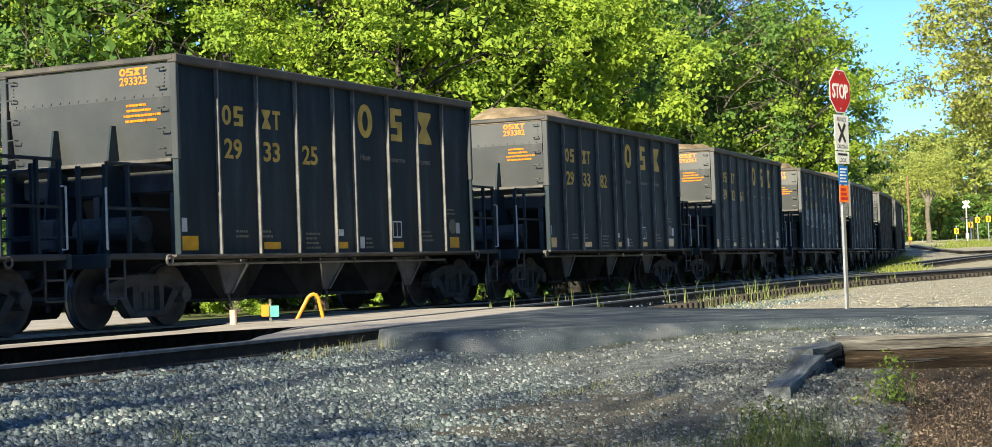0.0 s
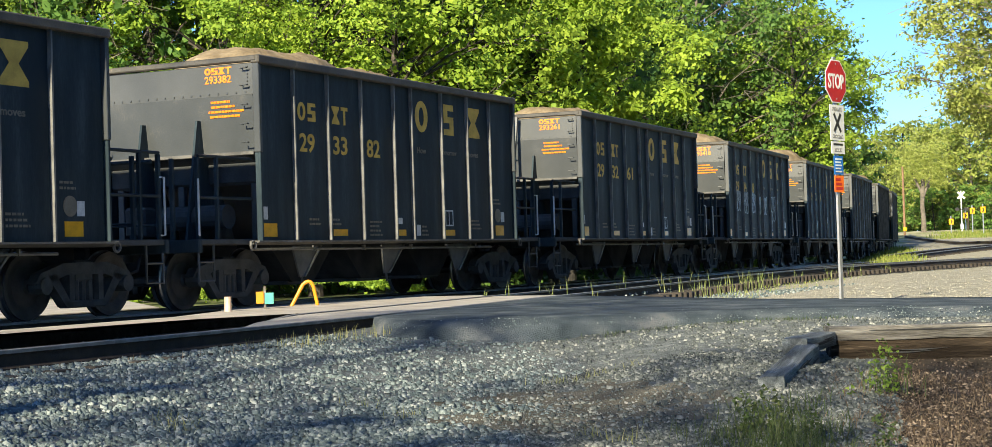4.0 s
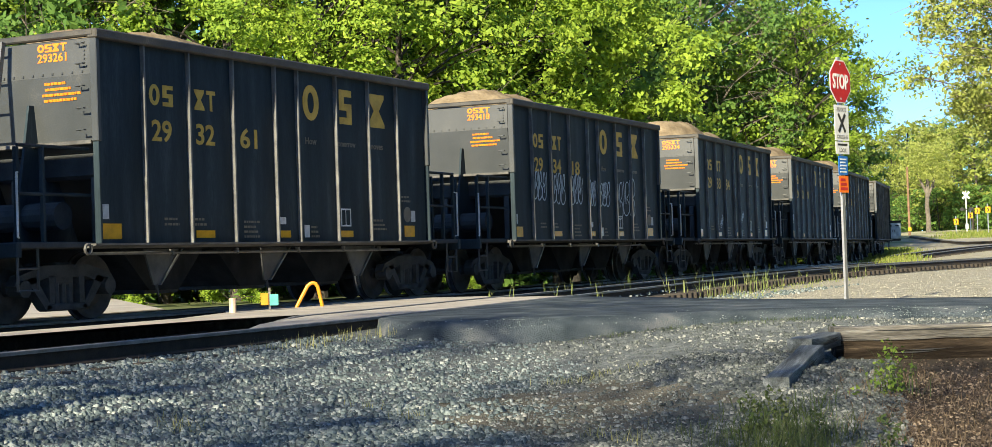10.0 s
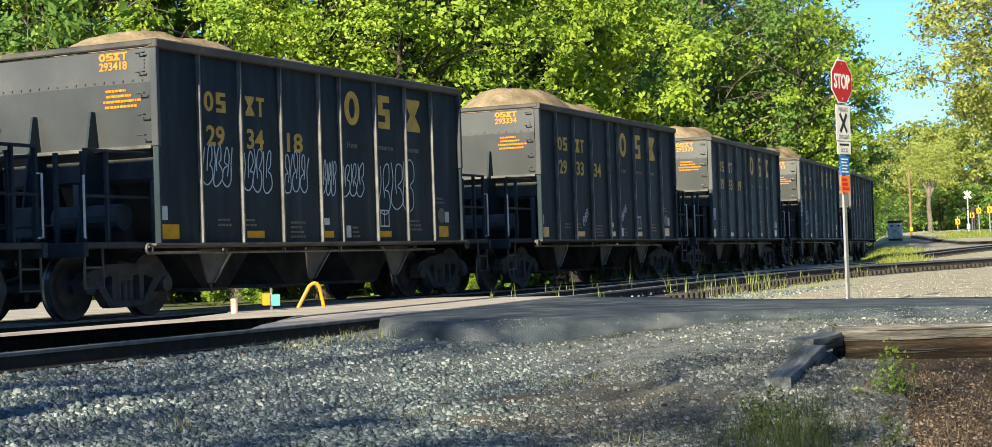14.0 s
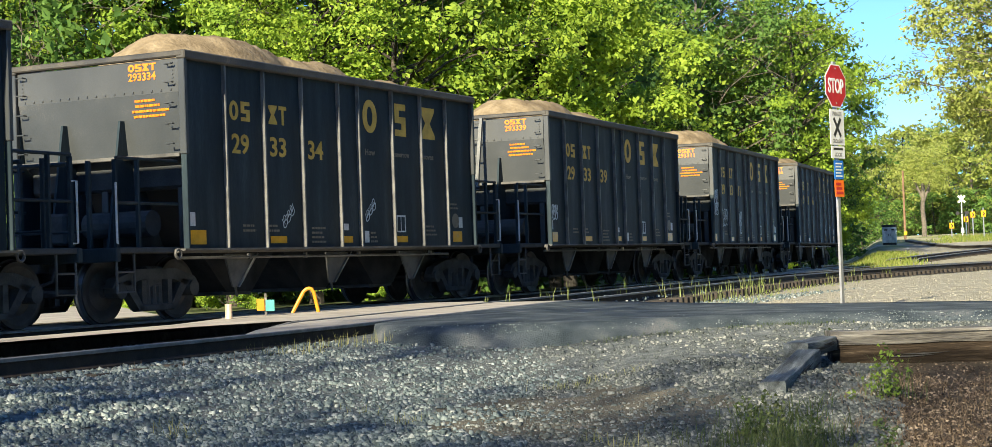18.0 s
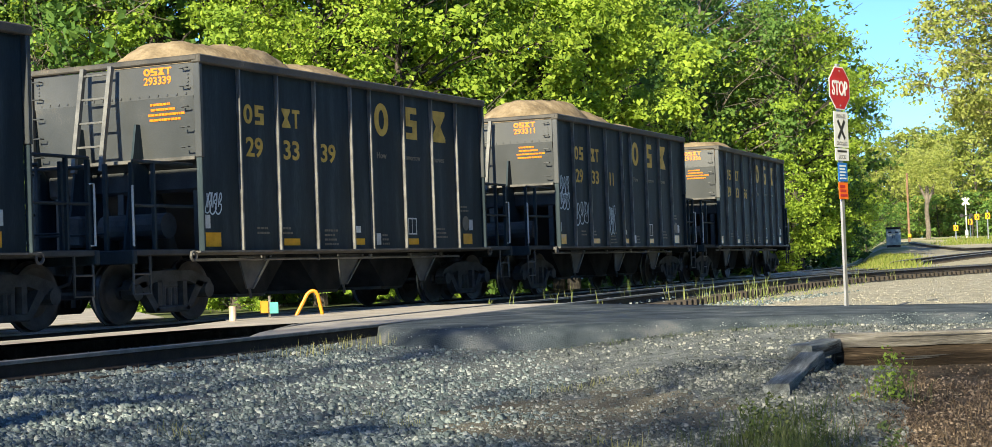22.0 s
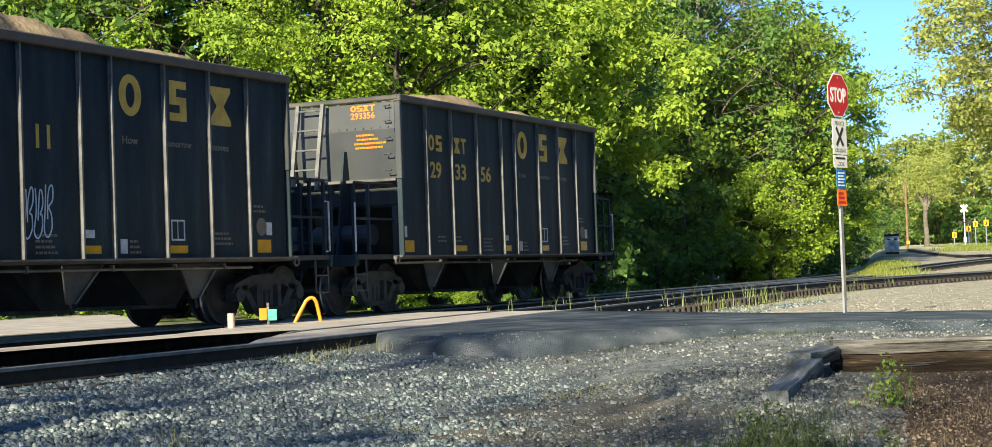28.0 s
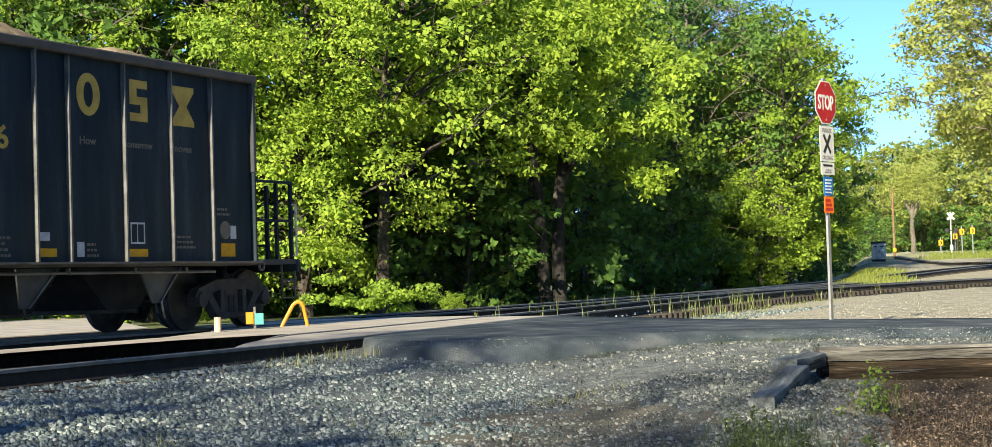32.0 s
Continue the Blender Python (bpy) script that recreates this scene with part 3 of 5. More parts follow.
        part("top_chord", boxed(*sorted((x - end * 0.06, x + end * 0.07)), -NEAR - 0.06, NEAR + 0.06, 3.815, 3.906, 0.018), M["chord"], car)
        # slope sheet to the bays
        bm = prism(bmesh.new(), [(x - end * 0.10, 2.40), (x - end * 0.14, 2.40), (x - end * 1.75, 1.02), (x - end * 1.66, 1.02)], "y", -NEAR + 0.05, NEAR - 0.05)
        part("slope_sheet", bm, M["slope"], car)
        part("end_cross_beam", boxed(*sorted((x - end * 0.22, x - end * 0.50)), -NEAR + 0.06, NEAR - 0.06, 1.92, 2.30, 0.05), M["under"], car)
        part("air_reservoir", tube(bmesh.new(), [(x + end * 0.10, -1.05, 1.42), (x + end * 0.10, -0.98, 1.42), (x + end * 0.10, 0.05, 1.42), (x + end * 0.10, 0.12, 1.42)], 0.19, 14), M["under"], car)
        part("brake_valve", boxed(*sorted((x + end * 0.05, x + end * 0.38)), 0.35, 0.75, 1.15, 1.62, 0.04), M["under"], car)
        for y in (-1.30, 0.10, 1.30):
            part("end_post", boxed(x - end * 0.30 - 0.05, x - end * 0.30 + 0.05, y - 0.06, y + 0.06, 1.05, 2.0, 0.01), M["slope"], car)
        # end frame: triangular braces and uprights
        for y in (-0.45, 0.62):
            bm = prism(bmesh.new(), [(x + end * 0.05, 2.95), (x - end * 0.05, 2.95), (x - end * 0.9, 1.05), (x + end * 0.40, 1.05)], "y", y - 0.02, y + 0.02)
            part("end_brace", bm, M["black"], car)
        px = x + end * 1.36
        part("end_platform", boxed(*sorted((x - end * 0.6, px + end * 0.10)), -1.45, 1.45, 0.98, 1.06, 0.01), M["under"], car)
        part("end_sill", boxed(*sorted((px + end * 0.02, px + end * 0.12)), -1.47, 1.47, 0.86, 1.06, 0.015), M["black"], car)
        for y in (-1.38, -0.92, 0.30, 0.72, 1.38):
            bm = boxed(px - 0.03, px + 0.03, y - 0.03, y + 0.03, 1.06, 2.28 if abs(y) > 0.5 else 2.34, 0.006)
            part("handrail_post", bm, M["black"], car)
        part("end_handrail", tube(bmesh.new(), [(px, -0.55, 2.26), (px, 1.38, 2.26)], 0.030), M["black"], car)
        part("end_handrail", tube(bmesh.new(), [(px, -0.92, 1.30), (px, 1.38, 1.30)], 0.018), M["black"], car)
        for side in (-1, 1):
            yy = side * 1.40
            part("corner_grab_iron", tube(bmesh.new(), [(px, yy, 1.95), (px + end * 0.06, yy + side * 0.04, 1.95), (px + end * 0.06, yy + side * 0.04, 1.12), (px, yy, 1.12)], 0.016, 6), M["white"], car)
            bm = tube(bmesh.new(), [(px - end * 0.34, yy, 1.0), (px - end * 0.34, yy, 0.44), (px + end * 0.04, yy, 0.44), (px + end * 0.04, yy, 1.0)], 0.020, 6)
            tube(bm, [(px - end * 0.34, yy, 0.72), (px + end * 0.04, yy, 0.72)], 0.016, 6)
            part("sill_step", bm, M["endgrey"], car)
            part("handrail_post", boxed(px - end * 0.46 - 0.025, px - end * 0.46 + 0.025, yy - 0.03, yy + 0.03, 1.06, 2.32, 0.006), M["black"], car)
            for z in (2.30, 1.68):
                part("side_handrail", tube(bmesh.new(), [(x, side * 1.42, z), (px, side * 1.40, z)], 0.024, 6), M["black"], car)
            for z in (3.72, 3.45, 3.15, 2.85, 2.56):
                bm = tube(bmesh.new(), [(x + end * 0.06, side * 1.44, z), (x + end * 0.10, side * 1.44, z), (x + end * 0.10, side * 1.32, z), (x + end * 0.02, side * 1.32, z)], 0.011, 6)
                part("grab_rung", bm, M["endgrey"], car)
        bm = boxed(*sorted((px - end * 0.1, px + end * 0.16)), -0.11, 0.11, 0.74, 0.98, 0.02)
        box(bm, *sorted((px + end * 0.14, px + end * 0.46)), -0.13, 0.13, 0.72, 1.0, 0.04)
        part("coupler", bm, M["cast"], car)
        part("air_hose", tube(bmesh.new(), [(px + end * 0.05, -0.35, 0.85), (px + end * 0.18, -0.38, 0.62), (px + end * 0.45, -0.25, 0.52)], 0.025, 6), M["dark"], car)
        # bogie
        tx = end * TRUCK_AT
        for side in (-1, 1):
            bm = bmesh.new()
            y0, y1 = sorted((side * 0.93, side * 1.09))
            prism(bm, [(tx - 1.02, 0.50), (tx - 0.92, 0.63), (tx - 0.45, 0.76), (tx + 0.45, 0.76), (tx + 0.92, 0.63), (tx + 1.02, 0.50), (tx + 0.86, 0.46), (tx + 0.40, 0.60), (tx - 0.40, 0.60), (tx - 0.86, 0.46)], "y", y0, y1)
            for k in (-1, 1):
                prism(bm, [(tx + k * 0.78, 0.58), (tx + k * 0.62, 0.62), (tx + k * 0.30, 0.19), (tx + k * 0.42, 0.17)], "y", y0, y1)
                box(bm, tx + k * 0.30 - 0.05, tx + k * 0.30 + 0.05, y0, y1, 0.25, 0.62)
            box(bm, tx - 0.42, tx + 0.42, y0, y1, 0.15, 0.25, 0.02)
            part("side_frame", bm, M["cast"], car)
            bm = bmesh.new()
            for k in (-0.14, 0.0, 0.14):
                tube(bm, [(tx + k, side * 1.0, 0.25), (tx + k, side * 1.0, 0.52)], 0.055, 8)
            part("spring_set", bm, M["cast"], car)
            for k in (-1, 1):
                part("bearing_cap", tube(bmesh.new(), [(tx + k * 0.85, side * 0.90, 0.457), (tx + k * 0.85, side * 1.13, 0.457)], 0.115, 12), M["cast"], car)
        part("bolster", boxed(tx - 0.2, tx + 0.2, -1.05, 1.05, 0.50, 0.80, 0.03), M["cast"], car)
    part("centre_sill", boxed(-5.6, 5.6, -0.17, 0.17, 0.72, 1.0, 0.01), M["under"], car)
    for xc in (-2.25, 0.05, 2.35):
        bm = bmesh.new()
        prism(bm, [(xc - 1.05, 1.02), (xc + 1.05, 1.02), (xc + 0.35, 0.36), (xc - 0.35, 0.36)], "y", -0.80, 0.80)
        part("hopper_bay", bm, M["pit"], car)
        part("bay_door", boxed(xc - 0.40, xc + 0.40, -0.75, 0.75, 0.31, 0.37, 0.01), M["cast"], car)
    part("hopper_floor", boxed(-HALF + 0.2, HALF - 0.2, -NEAR + 0.06, NEAR - 0.06, 2.9, 2.96), M["under"], car)
    # stencils and sheets on both sides
    for side in (-1, 1):
        turn = pose(0, 0, 0) if side < 0 else pose(0, 0, 0, 0, 0, 180)

        def put(name, ob_mesh, material, x, z, label=""):
            ob = link(name, ob_mesh, material, car, label)
            ob.matrix_basis = turn @ pose(x * 1.02, -NEAR - 0.002, z)
            return ob
        for k, (x, w, z, h) in enumerate(((-4.47, 0.42, 1.09, 0.21), (-2.39, 0.46, 1.10, 0.11), (-0.29, 0.36, 1.10, 0.11), (1.52, 0.44, 1.10, 0.11), (3.70, 0.37, 1.10, 0.20))):
            put("reflector_sheet", plate(w, h), M["strip"], x, z, "amber reflective sheet")
        for x, w, z, h in ((-4.44, 0.13, 1.36, 0.20), (-0.28, 0.22, 1.31, 0.11), (0.46, 0.15, 1.10, 0.20), (3.95, 0.15, 1.37, 0.20)):
            put("decal", plate(w, h), M["white"], x, z, "small off-white decal")
        put("routing_box", frame_plate(0.32, 0.30), M["white"], 1.58, 1.28, "white outlined box stencil")
        put("round_stencil", disc(0.14, 14), M["dimtext"], 3.68, 1.36, "faded grey stencil")
        for x, w, rows, z in ((-3.12, 0.34, 2, 1.28), (-2.42, 0.28, 2, 1.28), (-1.20, 0.42, 4, 1.10), (0.66, 0.24, 3, 1.10), (2.62, 0.45, 3, 1.22), (3.62, 0.32, 2, 1.72)):
            tagged(put("small_stencil", rows_plate(w, rows), M["dimtext"], x, z, "rows of faded small lettering"), kind="stuff")
        for text, x, w, z, h in (("How", 0.56, 0.34, 2.61, 0.11), ("tomorrow", 1.50, 0.62, 2.62, 0.085), ("moves", 2.57, 0.46, 2.62, 0.075)):
            put("slogan_word", lettering(text, w, h), M["dimtext"], x, z)
        for shape, x, w in ((ring, 0.51, 0.49), (stack, 1.62, 0.40), (hourglass, 2.57, 0.54)):
            put("emblem", shape(w, 0.58), M["yellow"], x, 3.0, "large faded yellow emblem shape")
        for shape, x, w in ((ring, -3.39, 0.24), (stack, -3.09, 0.24), (hourglass, -2.35, 0.24), (tee, -2.06, 0.22)):
            put("owner_mark", shape(w, 0.30), M["yellow"], x, 2.97, "faded yellow owner's mark shape")
    return car


def flat(polys, depth=0.004):
    """Flat raised shapes in the xz plane from outlines."""
    bm = bmesh.new()
    for o in polys:
        prism(bm, o, "y", -depth, 0.0)
    me = bpy.data.meshes.new("shape")
    bm.to_mesh(me)
    bm.free()
    return me


@functools.lru_cache(None)
def plate(w, h):
    return flat([[(0, 0), (w, 0), (w, h), (0, h)]])


@functools.lru_cache(None)
def frame_plate(w, h):
    t = 0.025
    return flat([[(0, 0), (w, 0), (w, t), (0, t)], [(0, h - t), (w, h - t), (w, h), (0, h)], [(0, t), (t, t), (t, h - t), (0, h - t)], [(w - t, t), (w, t), (w, h - t), (w - t, h - t)], [(w * 0.45, t), (w * 0.5, t), (w * 0.5, h - t), (w * 0.45, h - t)]])


@functools.lru_cache(None)
def word_row(w, h, seed):
    """A line of lettering too small to read: short bars the length of words."""
    rng, x, out = random.Random(seed), 0.0, []
    while x < w:
        n = min(w - x, rng.uniform(0.7, 2.4) * h)
        out.append([(x, 0), (x + n, 0), (x + n, h), (x, h)])
        x += n + 0.28 * h
    return flat(out)


@functools.lru_cache(None)
def rows_plate(w, rows):
    out, rng = [], random.Random(rows * 31 + int(w * 100))
    for k in range(rows):
        x, end = 0.0, w * (1 - 0.13 * (k % 3))
        while x < end:
            n = min(end - x, rng.uniform(0.03, 0.10))
            out.append([(x, k * 0.075), (x + n, k * 0.075), (x + n, k * 0.075 + 0.034), (x, k * 0.075 + 0.034)])
            x += n + 0.02
    return flat(out)


@functools.lru_cache(None)
def disc(r, n):
    return flat([[(r + r * math.cos(i * 2 * math.pi / n), r + r * math.sin(i * 2 * math.pi / n)) for i in range(n)]])


@functools.lru_cache(None)
def ring(w, h):
    n, t = 24, 0.30 * w
    bm = bmesh.new()
    loops = [[bm.verts.new((w / 2 + (w / 2 - k) * math.cos(i * 2 * math.pi / n), y, h / 2 + (h / 2 - k * 0.8) * math.sin(i * 2 * math.pi / n))) for i in range(n)] for k, y in ((0, 0), (0, -0.004), (t, -0.004), (t, 0))]
    for a, b in zip(loops, loops[1:] + loops[:1]):
        for i in range(n):
            bm.faces.new((a[i], a[(i + 1) % n], b[(i + 1) % n], b[i]))
    bmesh.ops.recalc_face_normals(bm, faces=bm.faces[:])
    me = bpy.data.meshes.new("shape")
    bm.to_mesh(me)
    bm.free()
    return me


@functools.lru_cache(None)
def stack(w, h):
    b = h * 0.2
    return flat([[(0, 0), (w, 0), (w, h * 0.6), (0.40 * w, h * 0.6), (0.40 * w, h - b), (w, h - b), (w, h), (0, h), (0, h * 0.4), (0.60 * w, h * 0.4), (0.60 * w, b), (0, b)]])


@functools.lru_cache(None)
def hourglass(w, h):
    return flat([[(0, 0), (w, 0), (w, h * 0.12), (w * 0.66, h / 2), (w, h * 0.88), (w, h), (0, h), (0, h * 0.88), (w * 0.34, h / 2), (0, h * 0.12)]])


@functools.lru_cache(None)
def tee(w, h):
    return flat([[(w * 0.36, 0), (w * 0.64, 0), (w * 0.64, h * 0.8), (w, h * 0.8), (w, h), (0, h), (0, h * 0.8), (w * 0.36, h * 0.8)]])


@functools.lru_cache(None)
def wheelset(r):
    """Two flanged wheels on an axle along y."""
    bm = bmesh.new()
    for side in (-1, 1):
        prof = [(0.09, 0.86), (0.10, 0.80), (r * 0.60, 0.765), (r * 0.86, 0.80), (r * 0.98, 0.80), (r, 0.78), (r * 1.005, 0.71), (r + 0.028, 0.695), (r + 0.028, 0.67), (r * 0.84, 0.665), (r * 0.60, 0.70), (0.10, 0.68)]
        n = 32
        rings = [[bm.verts.new((q * math.cos(i * 2 * math.pi / n), side * y, q * math.sin(i * 2 * math.pi / n))) for i in range(n)] for q, y in prof]
        for a, b in zip(rings, rings[1:]):
            for i in range(n):
                f = bm.faces.new((a[i], a[(i + 1) % n], b[(i + 1) % n], b[i]))
                f.material_index = 1 if rings.index(a) in (5, 6) else 0
        bm.faces.new(rings[0])
    tube(bm, [(0, -0.84, 0), (0, 0.84, 0)], 0.08, 10)
    bmesh.ops.recalc_face_normals(bm, faces=bm.faces[:])
    me = bpy.data.meshes.new("wheelset")
    bm.to_mesh(me)
    bm.free()
    me.materials.append(M["wheel"]), me.materials.append(M["tread"])
    return me


def load_mesh(seed, height, lumps):
    """A heap of crushed stone inside the body: humps where the chute dropped it."""
    nx, ny = 90, 32
    verts, faces = [], []
    hx, hy = HALF - 0.04, NEAR - 0.06
    for i in range(nx + 1):
        for j in range(ny + 1):
            x, y = -hx + 2 * hx * i / nx, -hy + 2 * hy * j / ny
            z = 3.60
            for cx, hh, wx in lumps:
                d = max(0.0, 1 - math.sqrt(((x - cx) / wx) ** 2 + (y / 1.62) ** 2))
                z = max(z, 3.60 + (hh * height + 0.30) * smooth(0.0, 0.62, d))
            z += 0.07 * noise.noise((x * 1.6 + seed, y * 1.6, seed)) + 0.035 * noise.noise((x * 6 + seed, y * 6, 1)) + 0.02 * noise.noise((x * 17, y * 17, seed))
            edge = min(1.0, (hy - abs(y)) / 0.12, (hx - abs(x)) / 0.12)
            z = 3.55 + (z - 3.55) * max(0.0, edge)
            verts.append((x, y, z))
    for i in range(nx):
        for j in range(ny):
            a = i * (ny + 1) + j
            faces.append((a, a + ny + 1, a + ny + 2, a + 1))
    return sheet_mesh("stone_load", verts, faces)


CAR_NUMBERS = ["29 33 47", "29 33 25", "29 33 82", "29 32 61", "29 34 18", "29 33 34", "29 33 39", "29 33 11", "29 33 56"]
LADDER = {3, 6, 7, 8}
HEAPS = {0: 0.05, 1: 0.06, 2: 0.38, 3: 0.28, 4: 0.33, 5: 0.52, 6: 0.44, 7: 0.55, 8: 0.36}
base_car = hopper_car()
CARS = []
for c in range(9):
    car = base_car if c == 0 else copy_thing(base_car, pose(0, 0, 0))
    heaped = "low" if HEAPS[c] < 0.2 else "heaped"
    extra = ", pale scrawl" if c == 4 else ", white scrawls" if c in (5, 6, 7) else ""
    tagged(car, f"black steel open hopper car, {heaped} tan stone load{extra}", "hopper car", "cars of the stone train")
    CARS.append(car)
WHEELSETS = []
for c, car in enumerate(CARS):
    a, b, d = CAR_NUMBERS[c].split()
    if c:
        for text, x, z in ((a, -3.35, 2.46), (b, -2.33, 2.46), (d, -1.24, 2.46)):
            for side in (-1, 1):
                narrow = text == "11"
                ob = link("number", lettering(text, 0.27 if narrow else 0.46, 0.31), M["yellow"], car)
                ob.matrix_basis = (pose(0, 0, 0) if side < 0 else pose(0, 0, 0, 0, 0, 180)) @ pose(x * 1.02 + (0.1 if narrow else 0.0), -NEAR - 0.002, z)
    for end in (-1, 1):
        turn = pose(-HALF - 0.002, 0, 0, 0, 0, -90) if end < 0 else pose(HALF + 0.002, 0, 0, 0, 0, 90)
        ob = link("end_number", lettering(a + b + d, 0.50, 0.12), M["orange"], car, "orange reflective number")
        ob.matrix_basis = turn @ pose(0.60, 0, 3.515)
        for shape, x in ((ring, 0.60), (stack, 0.73), (hourglass, 0.86), (tee, 0.99)):
            ob = link("end_mark", shape(0.12, 0.11), M["orange"], car, "orange reflective mark")
            ob.matrix_basis = turn @ pose(x, 0, 3.655)
        for k, (x, w) in enumerate(((0.66, 0.56), (0.64, 0.66), (0.70, 0.44), (0.70, 0.36))):
            ob = tagged(link("end_notice", word_row(w, 0.034, k), M["orange"], car, "line of orange reflective lettering"), kind="stuff")
            z = 2.98 + k * 0.075
            ob.matrix_basis = turn @ pose(x, 0.12 * (3.33 - z) - 0.004, z, 6.9)
    if c in LADDER:
        x = -HALF
        bm = bmesh.new()
        for y0, y1 in ((0.40, 0.46), (-0.12, -0.06)):
            tube(bm, [(x - 0.16, y0, 3.83), (x - 0.31, y1, 2.66), (x - 0.37, y1, 2.26)], 0.050, 4)
        for k in range(4):
            z, f = 3.72 - 0.36 * k, (0.13 + 0.36 * k) / 1.27
            tube(bm, [(x - 0.16 - 0.15 * f, -0.12 + 0.06 * f, z), (x - 0.16 - 0.15 * f, 0.40 + 0.06 * f, z)], 0.018, 6)
        part("end_ladder", bm, M["rib"], car, "slanted grey steel ladder")
    rng = random.Random(c * 7 + 3)
    lumps = [(-2.0 + rng.uniform(-0.3, 0.3), 1.0, 3.0), (0.3 + rng.uniform(-0.4, 0.4), 0.74, 3.0), (2.6 + rng.uniform(-0.3, 0.3), 0.5, 2.4)]
    if c == 8:
        lumps = [(x + 1.9, h, w) for x, h, w in lumps[:2]]
    me = load_mesh(c * 3.7, HEAPS[c], lumps)
    me.polygons.foreach_set("use_smooth", [True] * len(me.polygons))
    link("stone_load", me, M["load"], car, "heap of tan crushed stone")
    for tx in (-TRUCK_AT, TRUCK_AT):
        for k in (-0.85, 0.85):
            ob = link("wheelset", wheelset(0.457), None, car)
            ob.matrix_basis = pose(tx + k, 0, 0.457)
            WHEELSETS.append((ob, tx + k))


# ---- how the train rolls ----
ROLL = [(0, 50.013), (2, 44.701), (4, 39.296), (6, 33.802), (8, 28.172), (10, 22.426), (12, 16.659), (14, 10.754), (16, 4.749), (18, -1.376), (20, -7.604), (22, -14.027), (24, -20.463), (26, -27.030), (28, -33.865), (30, -40.701), (32, -47.415)]


def rolled(t):
    """Place of the fourth car's middle along the track at t seconds (natural cubic)."""
    n, h = len(ROLL), 2.0
    A, B = np.zeros((n, n)), np.zeros(n)
    A[0, 0] = A[-1, -1] = 1
    v = [b for _, b in ROLL]
    for i in range(1, n - 1):
        A[i, i - 1:i + 2] = (1, 4, 1)
        B[i] = 6 * (v[i + 1] - 2 * v[i] + v[i - 1]) / h / h
    K = np.linalg.solve(A, B)
    i = min(n - 2, max(0, int(t // h)))
    x = t - ROLL[i][0]
    return float(v[i] + x * ((v[i + 1] - v[i]) / h - h * (2 * K[i] + K[i + 1]) / 6) + x * x * K[i] / 2 + x ** 3 * (K[i + 1] - K[i]) / 6 / h)


def car_pose(mid):
    a, b = on_track(mid - TRUCK_AT)[0], on_track(mid + TRUCK_AT)[0]
    m = (a + b) / 2
    return pose(m.x, m.y, 0, 0, 0, math.degrees(math.atan2(b.y - a.y, b.x - a.x)))


def motions():
    for c, car in enumerate(CARS):
        walk(car, [(t, car_pose(rolled(t) + (c - 3) * PITCH_CARS)) for t in [k * 0.5 for k in range(65)]])
    start = rolled(0)
    for ob, x in WHEELSETS:
        walk(ob, [(t, pose(x, 0, 0.457, 0, math.degrees((rolled(t) - start) / 0.457), 0)) for t in [k * 0.2 for k in range(161)]])


# ---- trees ----
def leaf_mesh(name, clumps, rng, size, material):
    """Leaves as small folded blades gathered in clumps: each clump is centre, radii and number."""
    cs, ns = [], []
    for c, rad, n in clumps:
        v = rng.normal(size=(n, 3))
        v /= np.linalg.norm(v, axis=1)[:, None]
        v *= rng.uniform(0.25, 1.0, (n, 1)) ** 0.5
        cs.append(np.array(c) + v * np.array(rad))
        up = v * 0.85 + np.array([0, 0, 0.25]) + rng.normal(size=(n, 3)) * 0.55
        ns.append(up / np.linalg.norm(up, axis=1)[:, None])
    c, nrm = np.concatenate(cs), np.concatenate(ns)
    n = len(c)
    a = np.cross(nrm, rng.normal(size=(n, 3)))
    a /= np.linalg.norm(a, axis=1)[:, None]
    b = np.cross(nrm, a)
    ln = size * rng.uniform(0.65, 1.25, (n, 1))
    droop = nrm * ln * 0.25
    P = np.empty((n, 3, 3))
    P[:, 0], P[:, 1], P[:, 2] = c - a * ln * 0.6 - droop, c + a * ln * 0.35 + b * ln * 0.52, c + a * ln * 0.4 - b * ln * 0.45 - droop * 0.6
    F = np.arange(n)[:, None] * 3 + [0, 1, 2]
    me = bpy.data.meshes.new(name)
    me.vertices.add(n * 3)
    me.vertices.foreach_set("co", P.ravel())
    me.loops.add(len(F) * 3)
    me.loops.foreach_set("vertex_index", F.ravel().astype(np.int32))
    me.polygons.add(len(F))
    me.polygons.foreach_set("loop_start", np.arange(0, len(F) * 3, 3, dtype=np.int32))
    me.update(calc_edges=True)
    me.materials.append(material)
    return me


def spray_mesh(name, lobes, rng, sprays, per, size, material):
    """Foliage as sprays of folded leaves on the outside of rounded lobes: each lobe is its centre, radius and outward way."""
    V, W, C = [], [], []
    for c, r, out in lobes:
        v = rng.normal(size=(sprays, 3)) + np.array(out) * 0.7 + np.array([0, 0, 0.30])
        v /= np.linalg.norm(v, axis=1)[:, None]
        wide, turn = rng.uniform(0.75, 1.5), rng.uniform(0, math.pi)
        off = v * r * rng.uniform(0.30, 1.15, (sprays, 1)) * np.array([wide, 1 / wide, 0.58])
        off[:, :2] = off[:, :2] @ np.array([[math.cos(turn), -math.sin(turn)], [math.sin(turn), math.cos(turn)]])
        off[:, 2] += 0.28 * r * np.round(off[:, 2] / (0.28 * r)) - off[:, 2] * 0.7
        q = np.array(c) + off
        reach = rng.normal(size=(sprays, per, 3)) * np.array([0.23, 0.23, 0.10]) * min(1.0, r)
        reach[..., 2] -= 0.9 * (reach[..., 0] ** 2 + reach[..., 1] ** 2)
